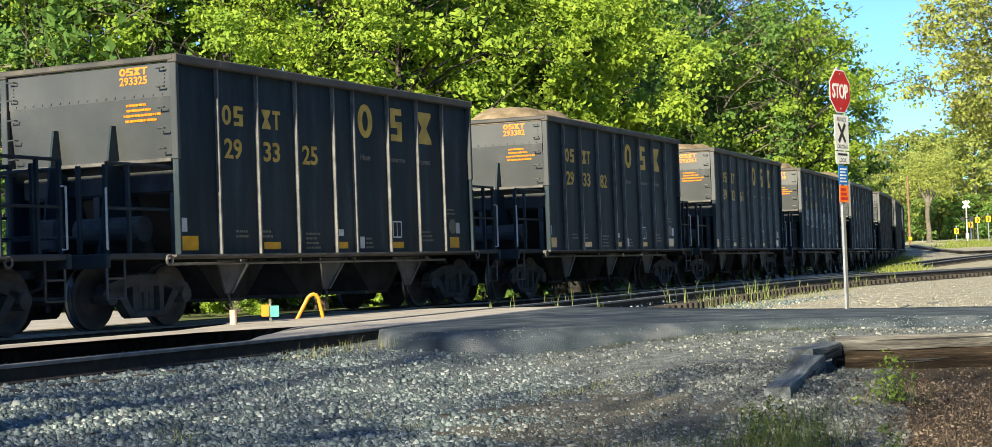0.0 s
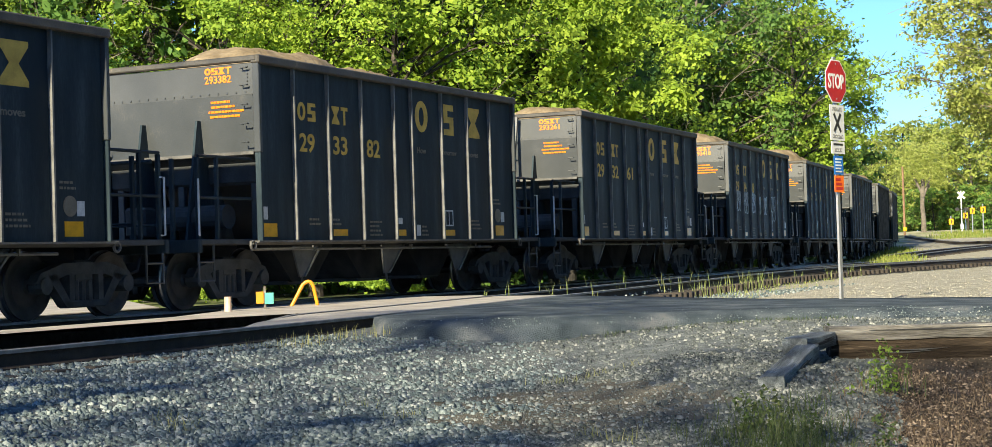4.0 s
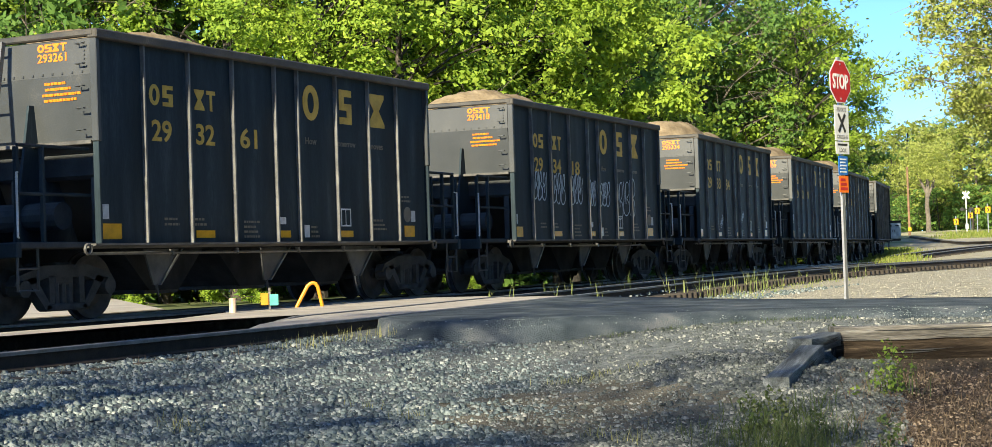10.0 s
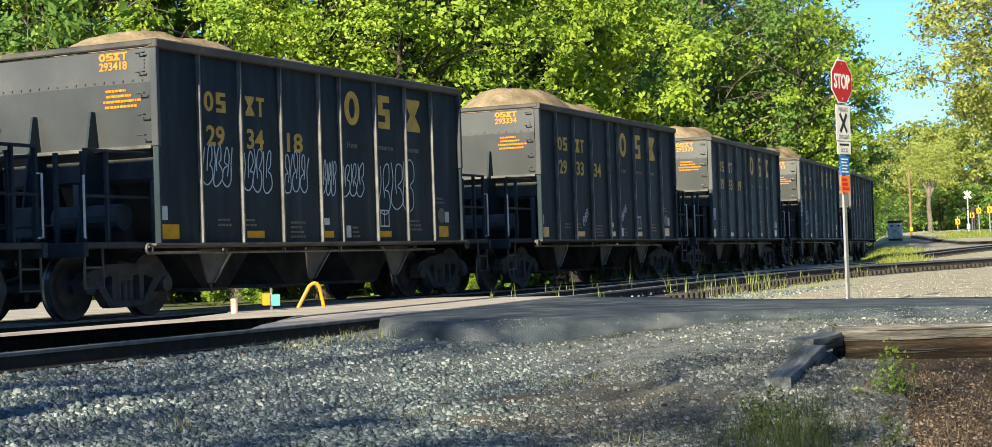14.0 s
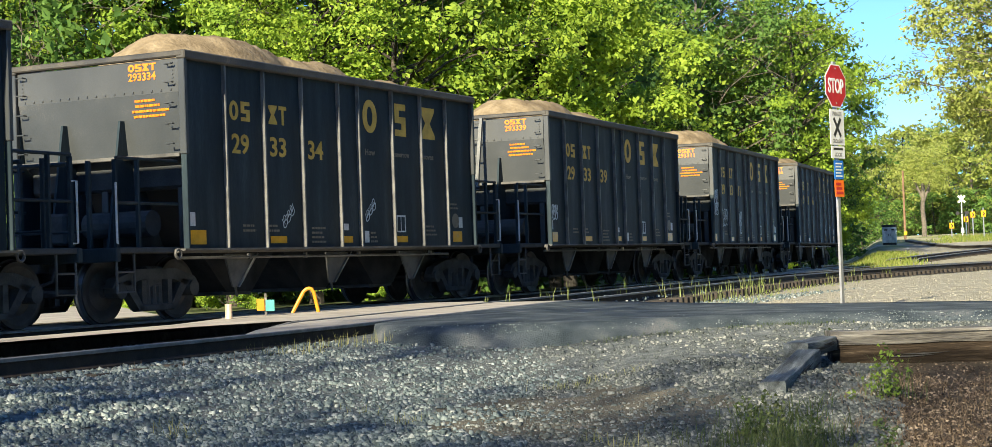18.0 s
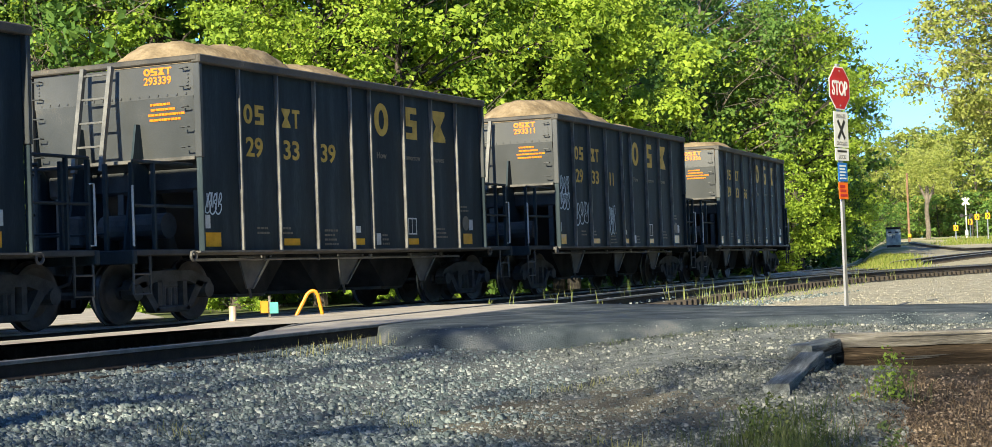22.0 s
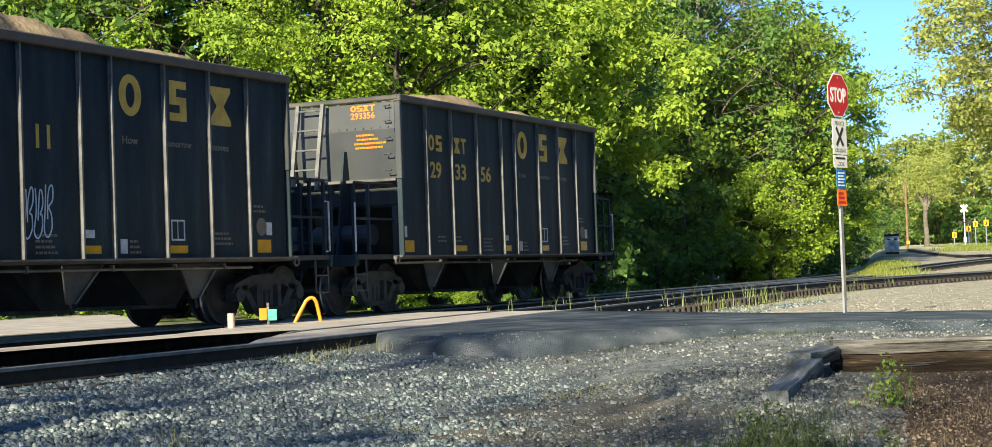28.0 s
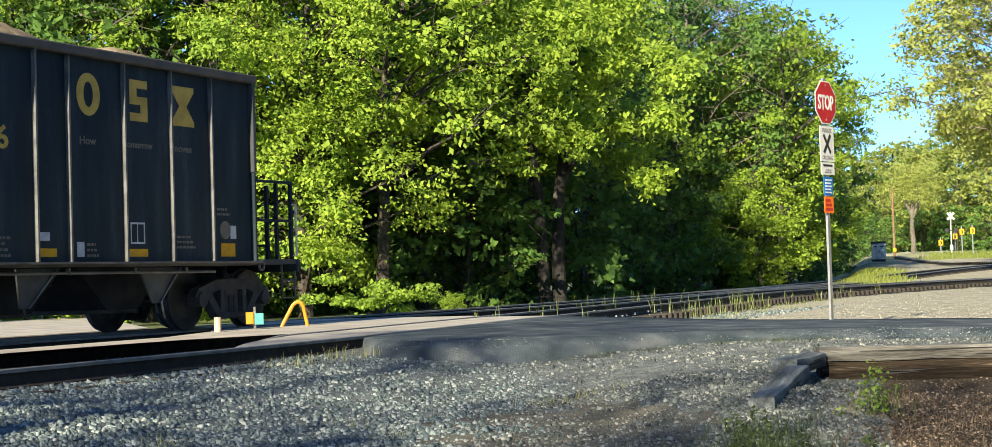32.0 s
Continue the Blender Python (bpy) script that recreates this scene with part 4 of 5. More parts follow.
        V.append((q[:, None] + reach).reshape(-1, 3))
        n = np.repeat(v, per, axis=0) * 0.55 + np.array([0, 0, 0.40]) + rng.normal(size=(sprays * per, 3)) * 0.42
        W.append(n / np.linalg.norm(n, axis=1)[:, None])
    c, nrm = np.concatenate(V), np.concatenate(W)
    n = len(c)
    a = np.cross(nrm, rng.normal(size=(n, 3)))
    a /= np.linalg.norm(a, axis=1)[:, None]
    b = np.cross(nrm, a)
    ln = size * rng.uniform(0.6, 1.25, (n, 1))
    P = np.empty((n, 4, 3))
    P[:, 0], P[:, 1] = c - a * ln * 0.55, c + b * ln * 0.36 - a * ln * 0.08 - nrm * ln * 0.15
    P[:, 2], P[:, 3] = c + a * ln * 0.60 - nrm * ln * 0.14, c - b * ln * 0.36 + a * ln * 0.06 - nrm * ln * 0.15
    F = (np.arange(n)[:, None, None] * 4 + np.array([(0, 1, 2), (0, 2, 3)])[None]).reshape(-1)
    me = bpy.data.meshes.new(name)
    me.vertices.add(n * 4)
    me.vertices.foreach_set("co", P.ravel())
    me.loops.add(len(F))
    me.loops.foreach_set("vertex_index", F.astype(np.int32))
    me.polygons.add(len(F) // 3)
    me.polygons.foreach_set("loop_start", np.arange(0, len(F), 3, dtype=np.int32))
    me.update(calc_edges=True)
    me.materials.append(material)
    return me


def tree_kind(seed, height, spread, low, lobes, sprays, per, size, material, bark="bark", bare=0.0, lobe=1.0):
    """A tapered trunk with limbs, each limb carrying a rounded lobe of leaf sprays, with gaps between the lobes."""
    rng = np.random.default_rng(seed)
    bm = bmesh.new()
    r0 = 0.017 * height
    lean = rng.uniform(-0.04, 0.04, 2)

    def axis(z):
        return Vector((lean[0] * z + 0.12 * math.sin(z * 0.6 + seed), lean[1] * z + 0.1 * math.sin(z * 0.43), z))
    tube(bm, [axis(z) for z in np.linspace(-0.2, height * 0.9, 9)], r0, 9, r0 * 0.2)
    groups = []
    for i in range(lobes):
        f = (i + 0.5) / lobes
        z = height * (low + (0.96 - low) * f)
        az = i * 2.4 + rng.uniform(-0.4, 0.4)
        reach = spread * math.sin(math.pi * min(1.0, 0.20 + 0.76 * f)) ** 0.6 * rng.uniform(0.50, 1.08)
        out = Vector((math.cos(az), math.sin(az), 0))
        end = axis(z) + out * reach + Vector((0, 0, rng.uniform(-0.5, 0.5)))
        root = axis(max(0.05 * height, z - 0.45 * reach))
        mid = root.lerp(end, 0.5) + Vector((0, 0, 0.08 * reach))
        tube(bm, [root, mid, end], r0 * (0.20 if bare else 0.30) * (1.1 - 0.7 * f), 5, 0.02)
        for k in range(3):
            tip = end + Vector(rng.normal(size=3)) * 0.55 * lobe
            tube(bm, [mid.lerp(end, 0.4 + 0.2 * k), tip], 0.022, 3, 0.008)
            if bare:
                for _ in range(3):
                    tube(bm, [tip.lerp(end, 0.4), tip + Vector(rng.normal(size=3)) * 0.6], 0.014, 3, 0.005)
        if rng.uniform() >= bare:
            groups.append((tuple(end), rng.uniform(0.75, 1.35) * lobe, tuple(out)))
    wood = bpy.data.meshes.new("trunk")
    bm.to_mesh(wood)
    bm.free()
    wood.materials.append(M[bark])
    return wood, spray_mesh("crown", groups, rng, sprays, per, size, material)


def plant_tree(kind, at, scale, turn, label, name="tree", category="tree", group="trees behind the tracks"):
    root = tagged(new(name), label, category, group)
    root.matrix_basis = pose(at.x, at.y, at.z, 0, 0, turn) @ Matrix.Diagonal((scale, scale, scale, 1))
    link("trunk", kind[0], None, root)
    link("crown", kind[1], None, root)
    return root


KINDS = [
    tree_kind(11, 15.0, 4.6, 0.10, 58, 25, 27, 0.145, M["leaf"], lobe=1.10),
    tree_kind(12, 12.5, 4.6, 0.36, 44, 18, 16, 0.18, M["leaf"], lobe=1.05),
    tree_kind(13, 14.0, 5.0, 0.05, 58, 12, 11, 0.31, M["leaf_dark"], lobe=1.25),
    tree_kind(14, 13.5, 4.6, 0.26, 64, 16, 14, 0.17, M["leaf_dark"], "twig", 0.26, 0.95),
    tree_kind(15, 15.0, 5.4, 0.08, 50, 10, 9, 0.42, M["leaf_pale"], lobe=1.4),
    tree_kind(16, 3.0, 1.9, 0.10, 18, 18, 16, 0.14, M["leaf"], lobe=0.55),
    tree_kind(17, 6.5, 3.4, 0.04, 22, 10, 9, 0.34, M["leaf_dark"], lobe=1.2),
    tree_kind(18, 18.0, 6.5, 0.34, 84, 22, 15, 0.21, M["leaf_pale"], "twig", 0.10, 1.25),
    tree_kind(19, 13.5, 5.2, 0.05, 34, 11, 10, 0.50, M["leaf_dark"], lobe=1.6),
    tree_kind(20, 15.0, 5.0, 0.10, 34, 10, 10, 0.24, M["leaf"], "bark", 0.12, 1.35),
    tree_kind(21, 7.5, 3.4, 0.14, 34, 22, 18, 0.18, M["leaf"], lobe=0.85),
]


def edge_dist(px):
    """Distance of the forest's edge behind the main track, by bearing."""
    best = 34.0
    for s in np.arange(0, 125, 1.5):
        p, h = on_track(s)
        q = p + Vector((-math.sin(h), math.cos(h), 0)) * (5.5 + 12.0 * (1 - smooth(18, 52, s)))
        if q.y > 5 and 784 + 2650 * q.x / q.y <= px:
            best = q.y
    return best


TREE_LABELS = {9: "distant light green tree by the far road", 0: "tall broad maple in fresh yellow-green leaf by the tracks", 1: "green maple with bare lower trunk by the tracks", 2: "dense tree in full leaf, green darkened for shade",
               3: "thinly leaved tree with bare pale twigs", 4: "distant pale yellow-green tree", 5: "low leafy green bush at the forest's edge", 6: "leafy thicket under the forest trees, green darkened for shade",
               8: "dense tree deep in the wood, green darkened for shade", 10: "young sunlit green tree at the forest's edge"}


def forest():
    rng = random.Random(5)

    def stand(px, d, k, sc=1.0, turn=None, name="tree", group="trees behind the tracks"):
        p = seen(px, d)
        plant_tree(KINDS[k], Vector((p.x, p.y, -0.32)), sc, rng.uniform(0, 360) if turn is None else turn, TREE_LABELS[k], name, name, group)
    # the sunlit front: broad maples, then the hollow with one maple leaning out over it, then young trees
    for px, d, k, sc, turn in ((-60, 49, 3, 1.0, 10), (55, 48, 3, 1.05, 70), (160, 50, 2, 1.05, 40), (260, 49, 0, 0.90, 300), (380, 48.5, 0, 0.92, 20), (500, 49.0, 0, 0.90, 140), (622, 50.5, 1, 1.05, 250), (690, 57, 1, 1.2, 60),
                               (745, 61, 1, 1.25, 200), (825, 67, 1, 1.15, 80), (950, 79, 1, 1.3, 10), (1010, 88, 2, 1.15, 30), (1075, 96, 2, 1.2, 100),
                               (1125, 90, 3, 1.3, 130), (1172, 101, 3, 1.35, 240), (1165, 102, 2, 1.2, 320), (1224, 83, 10, 0.80, 70), (1262, 93, 1, 1.20, 150), (1252, 97, 10, 0.90, 200), (1235, 112, 2, 1.3, 15)):
        stand(px, d, k, sc, turn)
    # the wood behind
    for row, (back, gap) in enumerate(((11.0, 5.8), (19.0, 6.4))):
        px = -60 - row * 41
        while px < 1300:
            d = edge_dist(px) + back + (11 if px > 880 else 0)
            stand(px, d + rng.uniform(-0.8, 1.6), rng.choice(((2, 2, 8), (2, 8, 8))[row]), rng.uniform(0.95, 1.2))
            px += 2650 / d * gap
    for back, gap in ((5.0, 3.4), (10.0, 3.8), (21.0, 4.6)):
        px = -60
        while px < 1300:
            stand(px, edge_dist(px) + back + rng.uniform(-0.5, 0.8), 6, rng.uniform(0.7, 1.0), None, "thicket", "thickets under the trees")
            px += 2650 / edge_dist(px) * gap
    px = -40
    while px < 540:
        stand(px, edge_dist(px) - 0.8 + rng.uniform(-0.6, 0.8), 5, rng.uniform(0.40, 0.8), None, "bush", "bushes by the tracks")
        px += 2650 / edge_dist(px) * 3.2
    for px, d, sc in ((1208, 84, 0.8), (1232, 90, 0.8), (735, 44.5, 0.22)):
        stand(px, d, 5, sc, px * 7, "bush", "bushes by the tracks")
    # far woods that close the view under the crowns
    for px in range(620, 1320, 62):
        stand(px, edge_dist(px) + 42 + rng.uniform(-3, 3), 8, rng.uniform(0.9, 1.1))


def old_trunk():
    """The thick twin stems with mottled bark that stand in the hollow, their crown among the others."""
    p = seen(893, 56.5)
    root = tagged(new("tree"), "old tree with two thick mottled grey stems", "tree", "trees behind the tracks")
    root.matrix_basis = pose(p.x, p.y, -0.35) @ Matrix.Diagonal((1.12, 1.12, 1.12, 1))
    bm = tube(bmesh.new(), [(-0.22, 0, -0.2), (-0.24, 0, 1.2), (-0.30, 0.05, 3.0), (-0.5, 0, 5.2), (-0.6, 0, 7.6)], 0.20, 12, 0.13)
    tube(bm, [(0.24, 0.1, -0.2), (0.22, 0.1, 1.4), (0.28, 0.1, 3.2), (0.6, 0.1, 5.4), (0.9, 0.2, 8.0)], 0.22, 12, 0.13)
    tube(bm, [(-0.3, 0, 3.2), (-0.9, 0.1, 4.8), (-1.8, 0.2, 6.6)], 0.13, 8, 0.06)
    tube(bm, [(0.3, 0.1, 3.6), (1.1, 0.0, 4.9), (2.0, -0.1, 6.0)], 0.13, 8, 0.06)
    part("trunk", bm, M["mottled"], root)
    rng = np.random.default_rng(77)
    lobes = []
    for k in range(36):
        f, az = k / 36, k * 2.4
        r = 3.2 * math.sin(math.pi * (0.30 + 0.62 * f)) ** 0.6 * rng.uniform(0.45, 1.05)
        lobes.append(((0.65 + r * math.cos(az), r * math.sin(az), 4.0 + 6.2 * f + 0.5 * rng.normal()), rng.uniform(0.6, 1.05), (math.cos(az), math.sin(az), 0)))
    link("crown", spray_mesh("crown", lobes, rng, 26, 22, 0.165, M["leaf"]), None, root)


# Bark darkened: the hollow's shade is put into the stems' colour.
M["mottled"] = surface("shaded_mottled_bark", (0.012, 0.010, 0.009), (0.028, 0.024, 0.020), 2.6, 0.9, 0, 0.8, 16, third=(0.13, 0.118, 0.10), spread=(0.44, 0.62))
old_trunk()
forest()


def far_trees():
    rng = random.Random(9)
    for px, d, k, sc in ((1262, 104, 0, 1.08), (1306, 126, 2, 0.75),
                         (1330, 170, 4, 0.80), (1385, 185, 4, 0.80), (1412, 178, 4, 0.62), (1440, 195, 4, 0.92), (1475, 172, 4, 0.75), (1510, 190, 4, 0.88), (1545, 170, 4, 0.80), (1590, 180, 9, 0.95), (1630, 165, 4, 1.0), (1350, 215, 2, 1.1), (1420, 222, 2, 1.0), (1480, 225, 2, 1.1), (1550, 220, 2, 1.3), (1400, 230, 4, 0.85), (1620, 210, 2, 1.4), (1450, 240, 4, 0.95), (1500, 240, 4, 1.0)):
        p = seen(px, d)
        plant_tree(KINDS[k], Vector((p.x, p.y, ground_z(p.x, p.y) - 0.2)), sc, rng.uniform(0, 360), TREE_LABELS[k], group="distant trees")
    for px, d in ((1318, 150), (1342, 155), (1368, 150), (1394, 158), (1422, 165)):
        p = seen(px, d)
        plant_tree(KINDS[6], Vector((p.x, p.y, ground_z(p.x, p.y) - 0.4)), 0.6, px, TREE_LABELS[6], "thicket", "thicket", "distant thickets")
    for px in range(1330, 1660, 30):
        p = seen(px, 205 + rng.uniform(-8, 8))
        plant_tree(KINDS[6], Vector((p.x, p.y, ground_z(p.x, p.y) - 0.6)), rng.uniform(0.7, 1.1), rng.uniform(0, 360), TREE_LABELS[6], "thicket", "thicket", "distant thickets")
    # dark shrubs added in place of the deep shade behind the signs
    for px, d in ((1452, 172), (1484, 168), (1512, 170), (1538, 165), (1566, 168), (1594, 160)):
        p = seen(px, d)
        plant_tree(KINDS[6], Vector((p.x, p.y, ground_z(p.x, p.y) - 0.5)), 0.75, px * 3, TREE_LABELS[6], "thicket", "thicket", "distant thickets")
    for px, d, k, sc in ((1686, 84, 7, 1.0), (1728, 76, 7, 0.95), (1705, 104, 7, 1.0), (1810, 66, 7, 0.9), (1720, 125, 4, 1.0)):
        p = seen(px, d)
        plant_tree(KINDS[k], Vector((p.x, p.y, 0.1)), sc, rng.uniform(0, 360), "pale yellow-green tree leaning over the road", group="roadside trees")


far_trees()


def shade_trees():
    """Unseen trees added beside the tracks behind the camera: they shade the gravel."""
    for s, w, k, sc in ((-15, 7.6, 9, 0.98), (-4.5, 8.6, 9, 0.80), (-25, 12.4, 9, 0.95), (-13, 14.6, 9, 0.9), (-23, 15.2, 9, 1.0), (-18, 16.6, 9, 0.90), (-25, 16.5, 9, 1.0), (-16, 20.5, 9, 0.9), (-31, 20.0, 9, 1.1), (-12, 24.5, 9, 0.8), (-22, 24.5, 9, 1.0)):
        p = sw(s, w)
        plant_tree(KINDS[k], Vector((p.x, p.y, -0.6)), sc, s * 31, "unseen green tree added to shade the gravel lot", group="trees beside the gravel lot")
    rng = random.Random(31)
    # more unseen trees, added to darken what the car sides mirror
    for k in range(22):
        y = 2 + (k % 11) * 6.5 + rng.uniform(-1, 1)
        x = 0.33 * y + 11 + (k // 11) * 7 + rng.uniform(0, 3)
        plant_tree(KINDS[8], Vector((x, y, -0.5)), rng.uniform(0.85, 1.1), rng.uniform(0, 360), "unseen green tree added to darken reflections in the cars", group="trees along the private road")


shade_trees()


# ---- sign post at the crossing ----
def octagon(r):
    return [(r * math.cos(radians(22.5 + 45 * i)), r * math.sin(radians(22.5 + 45 * i))) for i in range(8)]


M["fadedink"] = surface("faded_black_ink", (0.20, 0.20, 0.19), (0.30, 0.30, 0.29), 6.0, 0.5, 0, 0.03, 80)


def sign_post():
    root = tagged(new("crossing_sign_post"), "galvanized post with red stop sign and three smaller signs", "sign post")
    root.matrix_basis = pose(4.70, 22.6, ground_z(4.7, 22.6) + 0.115, 0, 0, 51)
    bm = prism(bmesh.new(), [(-0.035, 0.0), (-0.035, 0.03), (-0.02, 0.03), (-0.015, 0.008), (0.015, 0.008), (0.02, 0.03), (0.035, 0.03), (0.035, 0.0)], "z", -0.5, 3.25)
    part("post", bm, M["steel"], root, "galvanized steel post")
    z = 2.92
    plate_ = part("stop_sign", prism(bmesh.new(), [(a, b + z) for a, b in octagon(0.315)], "y", -0.012, -0.006), M["signwhite"], root, "red octagonal stop sign")
    part("sign_face", prism(bmesh.new(), [(a, b + z) for a, b in octagon(0.298)], "y", -0.015, -0.012), M["red"], plate_)
    ob = link("letters", lettering("STOP", 0.44, 0.205), M["signwhite"], plate_)
    ob.matrix_basis = pose(-0.22, -0.015, z - 0.1025)
    for dz in (0.235, -0.235):
        part("bolt", tube(bmesh.new(), [(0, -0.02, z + dz), (0, -0.012, z + dz)], 0.014, 8), M["steel"], plate_)
    z1, z0 = 2.60, 2.12
    w = part("white_sign", boxed(-0.20, 0.20, -0.012, -0.006, z0, z1, 0.0), M["signwhite"], root, "white rectangular crossing sign with a black cross")
    ob = link("letters", lettering("PRIVATE", 0.26, 0.055), M["fadedink"], w)
    ob.matrix_basis = pose(-0.13, -0.012, z1 - 0.085)
    ob = link("letters", lettering("CROSSING", 0.30, 0.05), M["fadedink"], w)
    ob.matrix_basis = pose(-0.15, -0.012, z0 + 0.03)
    for k in (-1, 1):
        o = part("cross_bar", prism(bmesh.new(), [(-0.024, -0.155), (0.024, -0.155), (0.024, 0.155), (-0.024, 0.155)], "y", -0.003 - 0.001 * k, 0), M["signblack"], w)
        o.matrix_basis = pose(0, -0.0125, (z0 + z1) / 2 + 0.0, 0, 0, 0) @ pose(0, 0, 0, 0, k * 38)
    w2 = part("lower_white_sign", boxed(-0.19, 0.19, -0.012, -0.006, 1.94, 2.105, 0.0), M["signwhite"], root)
    part("bar", boxed(-0.13, 0.13, -0.016, -0.012, 2.055, 2.08), M["signblack"], w2)
    ob = link("letters", lettering("LOOK", 0.2, 0.055), M["fadedink"], w2)
    ob.matrix_basis = pose(-0.10, -0.012, 1.965)
    b = part("blue_sign", boxed(-0.13, 0.13, -0.012, -0.006, 1.66, 1.91), M["blue"], root, "small blue notice")
    for k in range(5):
        part("text_bar", boxed(-0.09, 0.09 - 0.03 * (k % 2), -0.015, -0.012, 1.69 + k * 0.042, 1.71 + k * 0.042), M["signwhite"], b)
    o = part("orange_sign", boxed(-0.13, 0.13, -0.012, -0.006, 1.42, 1.645), M["signorange"], root, "small orange notice")
    for k in range(3):
        part("text_bar", boxed(-0.10, 0.10 - 0.03 * k, -0.015, -0.012, 1.455 + k * 0.06, 1.49 + k * 0.06), M["red"], o)


sign_post()


# ---- loose timbers round the lot ----
def timber(a, b, size, label, wood="timber"):
    a, b = Vector(a), Vector(b)
    ln = (b - a).length
    bm = bmesh.new()
    hw, hh = size[0] / 2, size[1] / 2
    n = 14
    rows = []
    for i in range(n + 1):
        x = ln * i / n
        r = []
        for y, z in ((-hw, -hh), (-hw * 0.98, hh * 0.0), (-hw * 0.55, hh * 0.85), (-hw * 0.2, hh), (hw * 0.8, hh), (hw, hh * 0.7), (hw, -hh)) if size[1] > 0.3 else ((-hw, -hh), (-hw, hh * 0.86), (-hw * 0.94, hh), (0.0, hh), (hw * 0.94, hh), (hw, hh * 0.86), (hw, -hh)):
            j = Vector((x * 2.1, y * 9, z * 9)) + a
            r.append(bm.verts.new((x + 0.02 * noise.noise(j * 2), y + 0.014 * noise.noise(j), z + 0.012 * noise.noise(j + Vector((5, 1, 2))))))
        rows.append(r)
    for p, q in zip(rows, rows[1:]):
        for k in range(7):
            bm.faces.new((p[k], p[(k + 1) % 7], q[(k + 1) % 7], q[k]))
    bm.faces.new(rows[0][::-1]), bm.faces.new(rows[-1])
    bmesh.ops.recalc_face_normals(bm, faces=bm.faces[:])
    ob = tagged(part("landscape_timber", bm, M[wood]), label, "timber", "old timbers edging the lot")
    d = (b - a).normalized()
    ob.matrix_basis = Matrix.Translation(a) @ d.to_track_quat("X", "Z").to_matrix().to_4x4()
    return ob


def splits(ob, ln, size, seed):
    """Long dark drying cracks in a timber's side and top."""
    rng = random.Random(seed)
    for k in range(5):
        a = rng.uniform(0.1, ln * 0.6)
        b = min(ln - 0.1, a + rng.uniform(0.4, 1.6))
        z = rng.uniform(-0.25, 0.35) * size[1]
        bm = bmesh.new()
        side = -1 if k % 2 == 0 else 1
        y = side * (size[0] / 2 + 0.006)
        prism(bm, [(a, z), ((a + b) / 2, z - 0.007), (b, z + 0.012), ((a + b) / 2, z + 0.008)], "y", y - 0.006, y + 0.006)
        part("split", bm, M["dark"], ob)


def laid(a, b, size, label, seed, wood="timber"):
    ob = timber(a, b, size, label, wood)
    splits(ob, (Vector(b) - Vector(a)).length, size, seed)


laid((3.22, 16.30, -0.185), (6.9, 16.15, -0.195), (0.30, 0.13), "weathered split railway timber lying on another along the lot's edge", 1)
laid((3.24, 16.31, -0.352), (6.9, 16.16, -0.362), (0.288, 0.205), "dark rotten railway timber under a paler one", 4, "rotten")
laid((2.08, 12.72, -0.405), (2.80, 15.05, -0.300), (0.20, 0.17), "weathered slate-grey timber half sunk in gravel", 2, "greytimber")
laid((2.71, 15.20, -0.235), (3.16, 16.12, -0.225), (0.23, 0.13), "short grey timber end at the corner of the lot", 3, "greytimber")


# ---- small things by the crossing ----
def small_things():
    p = seen(498, 26.6)
    bm = tube(bmesh.new(), [(-0.34, 0, -0.28), (-0.05, 0, 0.245), (0.0, 0, 0.285), (0.04, 0, 0.295), (0.08, 0, 0.28), (0.115, 0, 0.22), (0.17, 0, -0.06), (0.20, 0, -0.28)], 0.030, 8)
    ob = tagged(part("pipe_hoop", bm, M["hoop"]), "bent yellow painted pipe hoop beside the track", "pipe hoop")
    ob.matrix_basis = pose(p.x - 0.10, p.y, 0.075, 0, 0, 8)
    p = seen(427, 25.4)
    root = tagged(new("track_marker"), "small stake with an orange and a teal plate", "track marker")
    root.matrix_basis = pose(p.x - 0.04, p.y, -0.07, 0, 0, 12)
    part("stake", boxed(-0.018, 0.018, 0.0, 0.02, -0.1, 0.40, 0.003), M["timber"], root)
    part("marker_plate", boxed(-0.135, -0.02, -0.012, -0.004, 0.14, 0.32, 0.002), M["hoop"], root, "orange plate")
    part("marker_plate", boxed(0.0, 0.13, -0.012, -0.004, 0.13, 0.30, 0.002), M["teal"], root, "teal plate")
    p = seen(364, 24.5)
    bm = tube(bmesh.new(), [(0, 0, -0.25), (0, 0, 0.155)], 0.052, 12)
    ob = tagged(part("pipe_stub", bm, M["copper"]), "short pale pipe stub standing by the track", "pipe stub")
    ob.matrix_basis = pose(p.x, p.y, 0.05)


small_things()


def scrawl(seed, w, h, loops, width=0.026):
    """A spray-can scrawl: tall pinched bubble outlines side by side, no letters."""
    rng = random.Random(seed)
    bubble = [(-0.40, 0.50), (-0.33, 0.10), (-0.42, -0.38), (0.0, -0.52), (0.40, -0.36), (0.34, -0.08), (0.08, 0.02), (0.30, 0.20), (0.26, 0.46), (0.02, 0.50), (-0.12, 0.22), (-0.05, -0.20)]
    polys = []
    for k in range(loops):
        cx, rw, rh = w * (k + 0.5) / loops, w / loops * rng.uniform(1.0, 1.25), h * rng.uniform(0.92, 1.12)
        cz, flip = h / 2 + rng.uniform(-0.05, 0.05) * h, rng.choice((1, 1, -1))
        pts = [(cx + rw * (x * flip + rng.uniform(-0.07, 0.07)) + 0.06 * z, cz + rh * (z + rng.uniform(-0.05, 0.05))) for x, z in bubble]
        polys.append(curve_pts(pts, 4))
    bm = bmesh.new()
    for pts in polys:
        rows = []
        for i, (x, z) in enumerate(pts):
